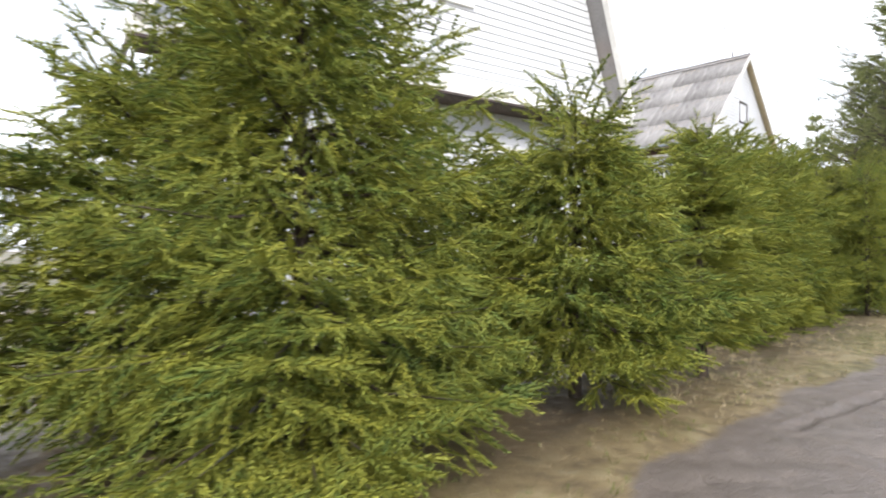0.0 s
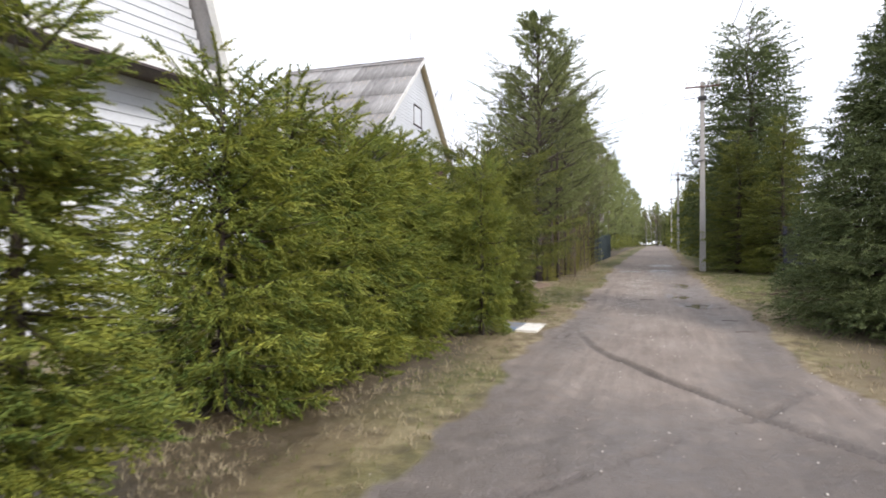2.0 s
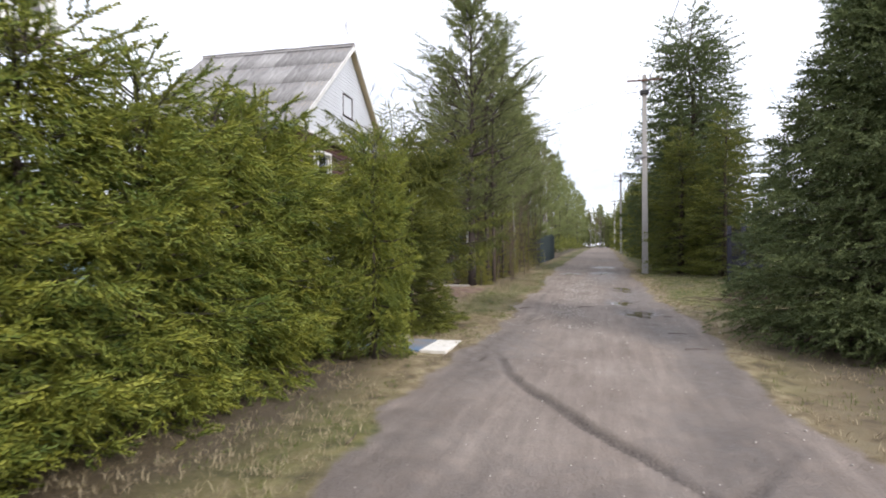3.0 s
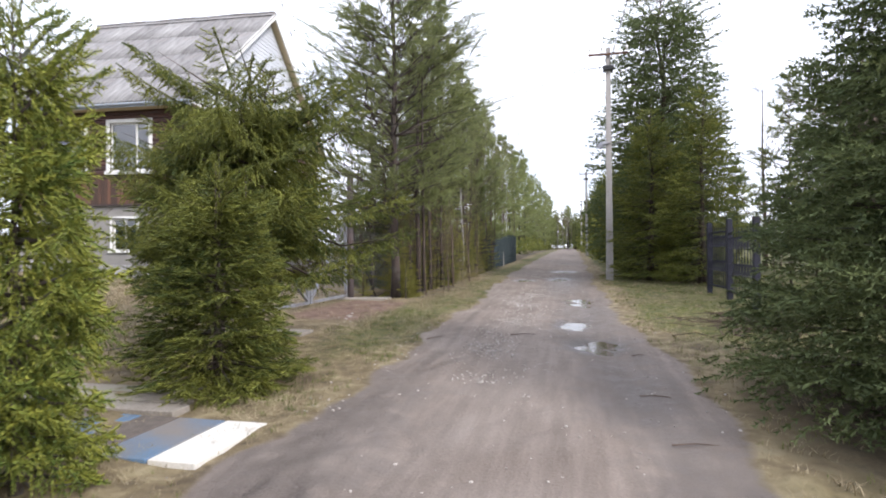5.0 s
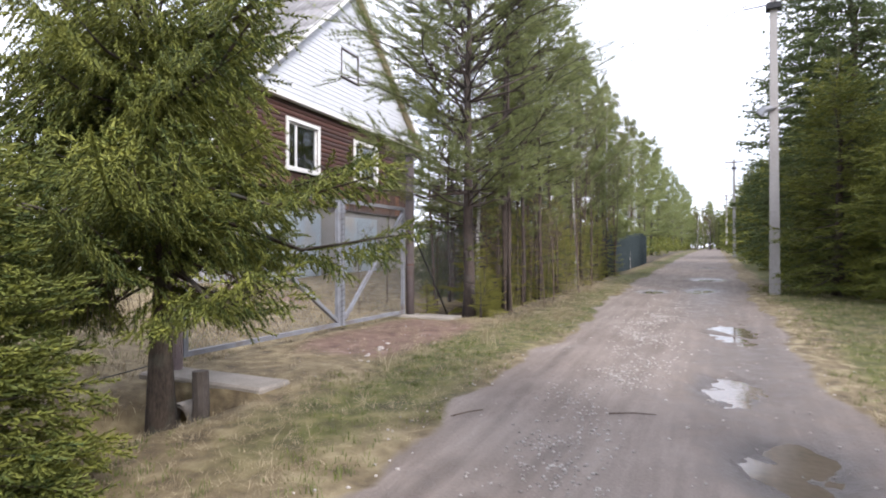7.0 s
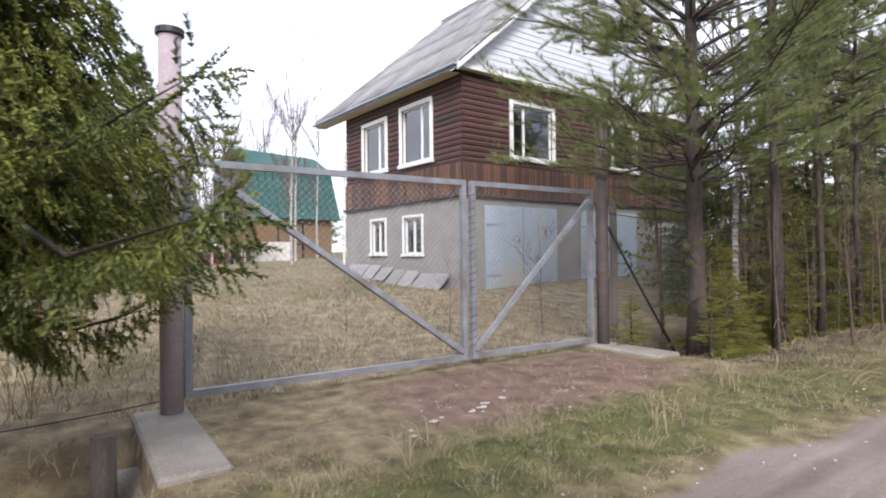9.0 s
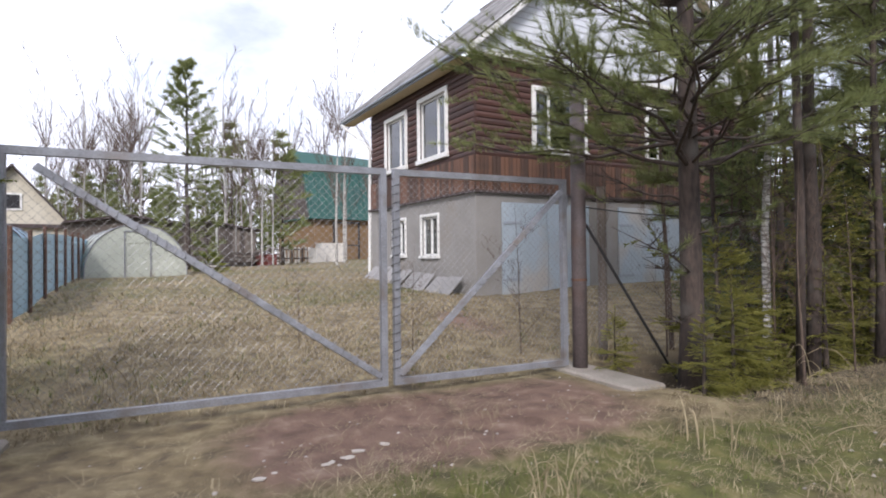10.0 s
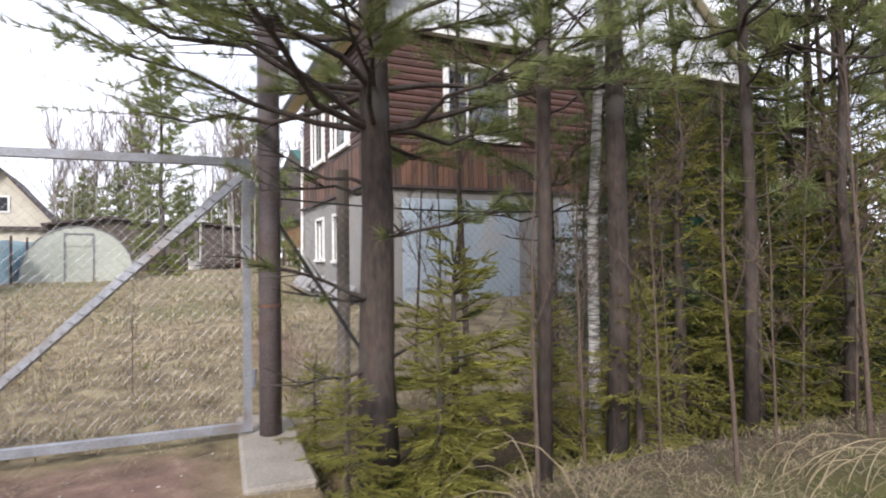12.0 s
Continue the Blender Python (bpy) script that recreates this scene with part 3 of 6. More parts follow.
def spruce_meshes(seed, h, r, low=0.1, profile=0.8, twig_step=0.075, sprig_step=0.05, sprig=0.095, template=SPRIG_FINE, material=SPRUCE, whorl=0.17, per=7, inner=0.3, trunk_r=None, droop=0.15, leaders=1, dome=False, core=0, hang=0.0, loose=0.36, fill=0.74, spike=(0.72, 1.12)):
    """Trunk-and-limb mesh and needle mesh of a spruce h high and r wide at its widest."""
    rng = random.Random(seed)
    nrg = np.random.default_rng(seed)
    trunk = Build()
    tr = trunk_r or 0.018 * h + 0.012
    bend = [(rng.uniform(-.02, .02) * h * i / 6, rng.uniform(-.02, .02) * h * i / 6) for i in range(7)]
    trunk.tube([(bend[i][0], bend[i][1], h * i / 6 - (0.05 if i == 0 else 0)) for i in range(7)], [tr * (1.25 if i == 0 else 1 - 0.93 * i / 6) for i in range(7)], 9)
    P, D, L = [], [], []
    z = low * h
    while z < h * 0.985:
        k = (z - low * h) / (h * (1 - low))
        shape = math.sqrt(max(0.0, 1 - k ** 2.2)) * min(1.0, 0.8 + k) if dome else (1 - k) ** profile * min(1.0, 0.72 + k * 2.5)
        bx, by = bend[min(6, int(6 * z / h))]
        for j in range(max(3, int(per * (0.6 + 0.4 * (1 - k))))):
            az = rng.uniform(0, 2 * math.pi)
            ln = max(0.07, r * shape * rng.uniform(*spike))
            el = math.tan(radians(lerp_list(-12, 48, k ** 1.3) + rng.uniform(-9, 9)))
            hx, hy = math.cos(az), math.sin(az)
            sag = droop * (1 - k)
            zb = z + rng.uniform(-.5, .5) * whorl
            lay = rng.uniform(-0.45, 0.1) * (1 - 0.5 * k)

            def at(s):
                return (bx + hx * ln * s, by + hy * ln * s, zb + ln * (el * s * 0.75 - sag * s + sag * 1.1 * s * s))
            trunk.tube([at(0), at(0.5), at(0.93)], [0.006 + 0.011 * ln, 0.004 + 0.006 * ln, 0.002], 3, False)
            s = inner * rng.uniform(0.7, 1.2) if ln > 0.25 else 0.05
            sgn = 1
            while s < 1.0:
                p0, p1 = at(s), at(min(1, s + 0.06))
                fx, fy, fz = (p1[0] - p0[0]), (p1[1] - p0[1]), (p1[2] - p0[2])
                m = math.sqrt(fx * fx + fy * fy + fz * fz) + 1e-9
                fx, fy, fz = fx / m, fy / m, fz / m
                tl = min(0.42, ln * (0.46 * (1 - s) ** 0.8 + 0.06)) * rng.uniform(0.7, 1.15)
                a = sgn * radians(rng.uniform(42, 68))
                tx, ty, tz = fx * math.cos(a) - fy * math.sin(a), fx * math.sin(a) + fy * math.cos(a), fz * 0.6 + lay + rng.uniform(-0.5, 0.35) * loose
                u, q = 0.02, sgn
                while u < tl:
                    b = q * radians(rng.uniform(22, 48))
                    P.append((p0[0] + tx * u, p0[1] + ty * u, p0[2] + tz * u))
                    D.append((tx * math.cos(b) - ty * math.sin(b), tx * math.sin(b) + ty * math.cos(b), tz + rng.uniform(-0.7, 0.4) * loose - hang * (0.6 + 0.8 * u / tl)))
                    L.append(sprig * rng.uniform(0.65, 1.2))
                    u += sprig_step * rng.uniform(0.8, 1.25)
                    q = -q
                P.append((p0[0] + tx * tl, p0[1] + ty * tl, p0[2] + tz * tl))
                D.append((tx, ty, tz))
                L.append(sprig * 1.15)
                P.append(p0)
                D.append((fx, fy, fz + rng.uniform(0, 0.4)))
                L.append(sprig)
                sgn = -sgn
                s += twig_step * rng.uniform(0.4, 0.65) / max(ln, 0.1)
            P.append(at(0.97))
            D.append((hx, hy, el * 0.6))
            L.append(sprig * 1.3)
        z += whorl * rng.uniform(0.75, 1.2)
    for q in range(core):
        zz = rng.uniform(low, 0.9)
        k = (zz - low) / (1 - low)
        rad = r * (math.sqrt(max(0.0, 1 - k ** 2.2)) if dome else (1 - k) ** profile) * rng.uniform(0.08, fill)
        a = rng.uniform(0, 6.283)
        P.append((rad * math.cos(a), rad * math.sin(a), zz * h))
        D.append((math.cos(a + rng.uniform(-.6, .6)), math.sin(a + rng.uniform(-.6, .6)), rng.uniform(-0.6, 0.35) - hang))
        L.append(sprig * rng.uniform(0.85, 1.3))
    for q in range(leaders):
        ox, oy = (bend[6][0], bend[6][1]) if q == 0 else (rng.uniform(-.4, .4) * r, rng.uniform(-.4, .4) * r)
        top = h if q == 0 else h * rng.uniform(0.9, 0.97)
        lead = h * rng.uniform(0.07, 0.13) * (0.5 if dome else 1.0)
        trunk.tube([(ox, oy, top - lead * 1.6), (ox, oy, top + lead)], [0.008, 0.003], 4, False)
        for i in range(16):
            P.append((ox, oy, top - lead + 2 * lead * i / 16))
            a = rng.uniform(0, 6.28)
            D.append((math.cos(a) * 0.5, math.sin(a) * 0.5, 1))
            L.append(sprig * 0.6)
    return trunk.mesh("trunk", BARK, True), scatter("crown", template, P, D, L, material, nrg)


def tree(name, meshes, m, label, group="", category="spruce tree"):
    ob = thing(name, m, label, category, group)
    part("trunk", meshes[0], None, ob)
    part("crown", meshes[1], None, ob)
    return ob


def place(x, y, s=1.0, rz=0.0, sz=None, rx=0.0, ry=0.0, dz=-0.03):
    return Matrix.Translation((x, y, gz(x, y) + dz)) @ Euler((radians(rx), radians(ry), radians(rz))).to_matrix().to_4x4() @ Matrix.Diagonal((s, s, sz or s, 1))


def tree_copy(first, m):
    c = copy_thing(first, Matrix())
    c.matrix_basis = m
    return c


def pine_meshes(seed, h, crown_from=0.25, r=1.6, tufts=TUFT_FINE, tuft=0.11, trunk_r=0.11, per=4, gap=0.42, twigs=7, material=PINE, dead=True, lean=0.0, per_twig=4, fine_limbs=True):
    rng = random.Random(seed)
    nrg = np.random.default_rng(seed)
    t = Build()
    n = 10
    bx = [(lean * i / n + rng.uniform(-.04, .04) * h * 0.1, rng.uniform(-.04, .04) * h * 0.1) for i in range(n + 1)]
    bx[0] = (0, 0)
    t.tube([(bx[i][0], bx[i][1], h * i / n - (0.06 if i == 0 else 0)) for i in range(n + 1)], [trunk_r * (1.3 if i == 0 else 1 - 0.9 * i / n) for i in range(n + 1)], 12)
    P, D, L = [], [], []

    def trunk_at(z):
        k = min(n - 1, int(n * z / h))
        f = n * z / h - k
        return lerp_list(bx[k][0], bx[k + 1][0], f), lerp_list(bx[k][1], bx[k + 1][1], f)
    z = 0.10 * h if dead else crown_from * h
    while z < h * 0.98:
        k = max(0.0, (z / h - crown_from) / (1 - crown_from))
        bare = z < crown_from * h
        for _ in range(2 if bare else per):
            az = rng.uniform(0, 6.283)
            ln = (r * 0.34 if bare else r * (1 - k) ** 0.6 * (0.75 + 0.5 * min(1, k * 3))) * rng.uniform(0.55, 1.15)
            ln = max(ln, 0.25)
            el = radians(rng.uniform(-15, 15) if bare else lerp_list(5, 55, k) + rng.uniform(-12, 12))
            cx, cy = trunk_at(z)
            hx, hy, hz = math.cos(az) * math.cos(el), math.sin(az) * math.cos(el), math.sin(el)
            w1, w2 = rng.uniform(-.12, .12) * ln, rng.uniform(-.08, .16) * ln
            pts = []
            steps = 5 if fine_limbs else 2
            for i in range(steps + 1):
                u = i / steps
                side = w1 * math.sin(math.pi * u) + (rng.uniform(-.05, .05) * ln if 0 < i < steps else 0)
                pts.append((cx + hx * ln * u - hy * side, cy + hy * ln * u + hx * side, z + hz * ln * u + w2 * math.sin(1.9 * u) + 0.12 * ln * u * u + (rng.uniform(-.03, .03) * ln if i else 0)))
            rad = 0.008 + 0.008 * ln
            t.tube(pts, [rad * (1 - 0.8 * i / steps) for i in range(steps + 1)], 5 if fine_limbs else 3, False)
            for q in range(twigs + int(3 * ln)):
                s = rng.uniform(0.35 if not bare else 0.4, 1.0)
                k2 = min(steps - 1, int(s * steps))
                o = Vector(pts[k2]).lerp(Vector(pts[k2 + 1]), s * steps - k2)
                aa = az + rng.choice((-1, 1)) * rng.uniform(0.4, 1.1)
                tw = ln * rng.uniform(0.14, 0.36)
                e = o + Vector((math.cos(aa) * tw, math.sin(aa) * tw, tw * rng.uniform(-0.1, 0.6)))
                if fine_limbs:
                    t.tube([o, e], [0.005, 0.002], 3, False)
                if bare and rng.random() < 0.88:
                    continue
                dv = (e - o).normalized()
                for g in range(per_twig):
                    P.append(tuple(o.lerp(e, 0.45 + 0.8 / per_twig * g)))
                    D.append(tuple(dv + Vector((rng.uniform(-.5, .5), rng.uniform(-.5, .5), rng.uniform(0, .7)))))
                    L.append(tuft * rng.uniform(0.7, 1.25))
        z += gap * rng.uniform(0.7, 1.2)
    if not P:
        P, D, L = [(0, 0, h)], [(0, 0, 1)], [tuft]
    return t.mesh("trunk", PINE_BARK, True), scatter("crown", tufts, P, D, L, material, nrg)


def bare_mesh(seed, h, trunk_r=0.05, levels=3, material=BIRCH_BARK, spread=0.6, first=0.35, kids=7, droop=0.0, thin=3, finest=0.0025):
    """A leafless tree: trunk and limbs, and a mesh of fine twigs."""
    rng = random.Random(seed)
    t, tw = Build(), Build()

    def limb(p, d, ln, rad, lev):
        n = 5 if lev == 0 else 3
        pts, q, dd = [Vector(p)], Vector(p), Vector(d)
        for i in range(n):
            dd = (dd + Vector((rng.uniform(-1, 1), rng.uniform(-1, 1), rng.uniform(-.6, .9) - droop * lev)) * (0.05 if lev == 0 else 0.16)).normalized()
            q = q + dd * ln / n
            pts.append(q.copy())
        (t if lev == 0 else tw).tube(pts, [rad * (1 - 0.85 * i / n) for i in range(n + 1)], 8 if lev == 0 else thin, False)
        if lev >= levels:
            return
        for j in range(kids + (4 if lev == 0 else 0)):
            s = rng.uniform(first if lev == 0 else 0.2, 0.97)
            k = min(n - 1, int(s * n))
            o = pts[k].lerp(pts[k + 1], s * n - k)
            ax = Vector((rng.uniform(-1, 1), rng.uniform(-1, 1), rng.uniform(-.2, .5))).normalized()
            nd = (dd * (1 - spread) + ax * spread + Vector((0, 0, 0.25))).normalized()
            limb(o, nd, ln * rng.uniform(0.22, 0.45) * (1.15 - s * 0.5), max(finest, rad * (1 - 0.8 * s) * 0.5), lev + 1)
    limb((0, 0, -0.05), (0, 0, 1), h, trunk_r, 0)
    return t.mesh("trunk", material, True), tw.mesh("twigs", TWIG)


def bare_tree(name, meshes, m, label, group="", category="bare tree"):
    ob = thing(name, m, label, category, group)
    part("trunk", meshes[0], None, ob)
    part("branchwork", meshes[1], None, ob)
    return ob


# the hedge of young spruces along the road's edge
HEDGE_GROUP = "young spruce hedge"
hedge_kinds = []
for i, (h, r, prof) in enumerate(((2.25, 0.92, 0.42), (2.35, 0.95, 0.46), (2.2, 0.9, 0.4))):
    hedge_kinds.append(spruce_meshes(11 + i, h, r, 0.07, prof, leaders=5, per=9, whorl=0.14, twig_step=0.125, sprig_step=0.07, sprig=0.132, template=SPRIG_SLIM, inner=0.4, dome=True, droop=0.25, core=2300, hang=0.3))
big_hedge = spruce_meshes(31, 3.3, 1.55, 0.04, 0.42, leaders=5, per=10, whorl=0.15, twig_step=0.13, sprig_step=0.056, sprig=0.135, template=SPRIG_FINE, inner=0.4, droop=0.3, core=6000, fill=0.8, hang=0.4)
second = spruce_meshes(33, 2.15, 1.12, 0.19, 0.4, leaders=5, per=9, whorl=0.14, twig_step=0.12, sprig_step=0.062, sprig=0.135, template=SPRIG_MID, inner=0.4, dome=True, droop=0.3, core=4500, fill=0.8, hang=0.35)
tree("spruce", second, place(-1.95, 4.75, 1.0, 0, 1.07), "round bushy young spruce with yellow-green tips", HEDGE_GROUP)
thin_young = spruce_meshes(32, 2.55, 0.74, 0.24, 0.55, leaders=1, per=8, whorl=0.14, inner=0.12, sprig=0.12, twig_step=0.1, core=1400, fill=0.75)
tree("spruce", big_hedge, place(-2.4, 2.55, 1.0, 20), "large bushy young spruce with yellow-green tips in the hedge", HEDGE_GROUP)
tree("spruce", thin_young, place(-1.58, 6.25, 0.92, 0), "slim young spruce with open whorls and bare lower stem", HEDGE_GROUP)
firsts = [None, None, None]
for i, (x, y, s, rz) in enumerate(((-2.5, 8.4, 1.0, 140), (-2.55, 9.3, 1.02, 260), (-2.5, 10.2, 1.02, 30), (-2.55, 11.1, 1.0, 310), (-2.65, 12.0, 1.04, 170), (-2.8, 12.7, 1.04, 45), (-2.75, 4.0, 0.95, 150), (-3.6, 1.9, 1.15, 60), (-3.2, 0.3, 1.0, 10))):
    k = i % 3
    m = place(x, y, s, rz, s * (1.17 if i < 6 else 1.0))
    if firsts[k] is None:
        firsts[k] = tree("spruce", hedge_kinds[k], m, "bushy young green spruce standing close in the hedge", HEDGE_GROUP)
    else:
        tree_copy(firsts[k], m)
tree_copy(firsts[1], place(-1.64, 12.72, 0.56, 100, 1.1))

# the pair past the plank bridge
small_pair = spruce_meshes(41, 1.95, 0.84, 0.03, 0.5, leaders=3, per=10, whorl=0.12, twig_step=0.11, sprig=0.11, template=SPRIG_LOW, core=2600, fill=0.85, spike=(0.8, 1.08), material=SPRUCE_OLD)
tree("spruce", small_pair, place(-1.97, 14.95, 1.0, 0), "small dense young spruce beside the plank bridge")
crooked = spruce_meshes(42, 3.5, 1.78, 0.37, 0.34, leaders=2, per=7, whorl=0.19, trunk_r=0.105, droop=0.7, sprig=0.13, twig_step=0.09, sprig_step=0.048, template=SPRIG_SLIM, material=SPRUCE_OLD, inner=0.22, dome=True, core=7000, hang=0.85, fill=0.62, loose=0.45, spike=(0.55, 1.15))
crooked_tree = tree("spruce", crooked, place(-2.62, 16.7, 1.0, 0) @ Matrix.Diagonal((1.12, 0.84, 1, 1)), "older drooping spruce with bare thick trunk by the ditch")

# its crown has grown away from the road
next(c for c in crooked_tree.children if c.name.startswith("crown")).location.x = -0.22
# its dead lower boughs, with bare twigs hanging from them
rng = random.Random(17)
for i, (az, z, ln) in enumerate(((0.2, 1.28, 0.85), (1.3, 1.15, 0.6), (2.2, 1.32, 0.9), (3.1, 1.2, 1.0), (3.9, 1.36, 0.8), (4.8, 1.24, 0.9), (5.6, 1.12, 0.6))):
    db = Build()
    pts = [(math.cos(az) * ln * u, math.sin(az) * ln * u, z - 0.10 * u + 0.05 * math.sin(5 * u + i)) for u in (0, 0.3, 0.6, 1.0)]
    db.tube(pts, [0.014, 0.011, 0.007, 0.003], 5, False)
    for q in range(16):
        u = rng.uniform(0.25, 1.0)
        x, y, zz = math.cos(az) * ln * u, math.sin(az) * ln * u, z - 0.10 * u
        dx, dy, dl = rng.uniform(-.13, .13), rng.uniform(-.13, .13), rng.uniform(0.12, 0.42)
        db.tube([(x, y, zz), (x + dx * 0.7, y + dy * 0.7, zz - dl * 0.4), (x + dx, y + dy, zz - dl)], [0.004, 0.003, 0.0015], 3, False)
    part("dead_bough", db, TWIG, crooked_tree, "bare dead bough with hanging twigs")

# right-hand spruces
right_big = spruce_meshes(51, 6.2, 2.4, 0.015, 0.95, template=SPRIG_BROAD, sprig=0.165, twig_step=0.16, sprig_step=0.085, material=SPRUCE_DARK, whorl=0.16, per=13, inner=0.5, core=17000, droop=0.3, hang=0.25, fill=0.96, spike=(0.84, 1.04))
tree("spruce", right_big, place(4.6, 15.1, 1.0, 0), "tall dark green spruce with sweeping boughs at the road", "roadside spruces")
far_spruce = spruce_meshes(52, 6.0, 1.9, 0.03, 0.62, template=SPRIG_FAR, sprig=0.19, twig_step=0.22, sprig_step=0.11, material=SPRUCE_OLD, whorl=0.22, per=9, inner=0.4, core=1800)
far_dark = spruce_meshes(53, 10.8, 3.0, 0.1, 0.46, template=SPRIG_FAR, sprig=0.36, twig_step=0.52, sprig_step=0.25, material=SPRUCE_DARK, whorl=0.32, per=10, inner=0.35, core=3600, fill=0.9, spike=(0.8, 1.06))
fs = tree("spruce", far_spruce, place(3.7, 29.6, 0.92, 0), "mid-height green spruce behind the concrete pole", "roadside spruces")
low_spruce = spruce_meshes(54, 6.0, 1.9, 0.03, 0.62, template=SPRIG_FAR, sprig=0.5, twig_step=0.7, sprig_step=0.3, material=SPRUCE_OLD, whorl=0.36, per=8, inner=0.4, core=500)
fs_low = tree("spruce", low_spruce, place(4.4, 40.5, 0.9, 50), "green spruce in the row further along the road", "roadside spruces")
for x, y, s, rz in ((5.0, 28.4, 0.95, 100), (4.2, 33.5, 0.8, 30), (4.6, 37.5, 0.85, 200), (4.2, 43, 0.9, 70), (4.6, 49, 1.0, 300), (4.6, 56, 1.1, 15), (4.4, 64, 1.2, 150), (4.8, 74, 1.3, 240), (4.6, 86, 1.3, 20), (5, 100, 1.4, 80)):
    tree_copy(fs if y < 40 else fs_low, place(x, y, s, rz))
fd = tree("spruce", far_dark, place(4.5, 32.6, 1.0, 0), "very tall dark spruce rising over the others", "roadside spruces")
for x, y, s, rz in ((9.5, 24, 0.62, 120), (12.5, 20, 0.7, 10), (11, 33, 0.7, 220), (6.5, 45, 0.9, 80), (7, 60, 1.0, 190)):
    tree_copy(fd, place(x, y, s, rz))

# pines and birches along the other side
near_pine = pine_meshes(61, 9.0, 0.215, 2.25, TUFT_FINE, 0.088, 0.112, per=8, gap=0.34, twigs=16, per_twig=7)
tree("pine", near_pine, place(-2.88, 23.2), "tall pine with grey flaky trunk and low boughs beside the gate", "roadside pines", "pine tree")
pine_b = pine_meshes(62, 9.5, 0.29, 1.6, TUFT_FAR, 0.145, 0.047, per=5, gap=0.40, twigs=8, per_twig=3)
pine_c = pine_meshes(63, 8.5, 0.2, 1.5, TUFT_FAR, 0.145, 0.042, per=5, gap=0.38, twigs=8, per_twig=3)
pb = tree("pine", pine_b, place(-2.72, 25.9), "slender pine with green crown in the roadside row", "roadside pines", "pine tree")
pc = tree("pine", pine_c, place(-3.3, 27.4, 1, 40), "slender pine with green crown in the roadside row", "roadside pines", "pine tree")
pine_d = pine_meshes(66, 9.0, 0.12, 1.8, TUFT_FAR, 0.34, 0.08, per=5, gap=0.45, twigs=4, per_twig=2, fine_limbs=False)
pfar = tree("pine", pine_d, place(-3.5, 39.0), "slender pine further along the roadside row", "roadside pines", "pine tree")
for i, (x, y, s, rz) in enumerate(((-4.2, 25.2, 0.85, 10), (-2.55, 26.7, 0.9, 120), (-3.9, 28.6, 0.9, 310), (-3.2, 30.0, 1.0, 90), (-4.6, 32, 1.05, 210), (-3.3, 34.2, 0.95, 60), (-3.8, 37.0, 1.0, 150), (-3.6, 41, 1.0, 280), (-4.2, 46, 1.0, 20), (-3.7, 52, 1.05, 100), (-4.0, 59, 1.1, 200), (-4.0, 68, 1.2, 300), (-4.4, 80, 1.3, 45), (-6.4, 35, 1.0, 77), (-7.0, 42, 1.0, 167))):
    tree_copy(pfar if y > 36 else (pb if i % 2 else pc), place(x, y, s, rz))
for x, y, s, rz in ((7.3, 28.2, 0.72, 30), (8.8, 30.4, 0.7, 140)):
    tree_copy(pc, place(x, y, s, rz))
birch = bare_mesh(71, 8.5, 0.05, 3, BIRCH_BARK, 0.5, 0.3, 6)
grey_bare = bare_mesh(72, 7.0, 0.045, 3, TWIG, 0.5, 0.25, 5)
bt = bare_tree("birch", birch, place(-3.45, 25.1), "slim leafless white birch among the pines", "leafless birches", "birch tree")
for x, y, s, rz in ((-4.6, 26.6, 0.9, 60), (-3.0, 32.5, 0.95, 140), (-3.0, 38.5, 1.0, 200), (-2.9, 45, 1.1, 30), (-3.2, 49, 1.0, 250)):
    tree_copy(bt, place(x, y, s, rz))
gb = bare_tree("bare_tree", grey_bare, place(-2.0, 28.3, 0.5), "leafless grey shrub among the pines", "leafless shrubs")
for x, y, s, rz in ((-1.95, 24.9, 0.32, 40), (-2.1, 26.2, 0.4, 90), (-2.2, 31, 0.5, 130), (-2.3, 36, 0.6, 200), (-5.2, 24.2, 0.4, 300), (-2.3, 23.9, 0.3, 10), (-5.0, 30, 0.9, 100), (-5.6, 37, 1.0, 222), (-3.4, 28.9, 0.9, 15), (-2.9, 27.2, 0.8, 65), (-4.4, 27.0, 1.0, 115), (-3.9, 31.0, 1.0, 165), (-3.0, 33.4, 0.9, 215), (-3.9, 35.6, 1.1, 265), (-2.8, 39.5, 1.1, 315), (-3.6, 43.5, 1.1, 5), (-3.0, 47.5, 1.1, 55), (-3.2, 55, 1.2, 105), (-4.1, 24.3, 0.7, 30)):
    tree_copy(gb, place(x, y, s, rz))


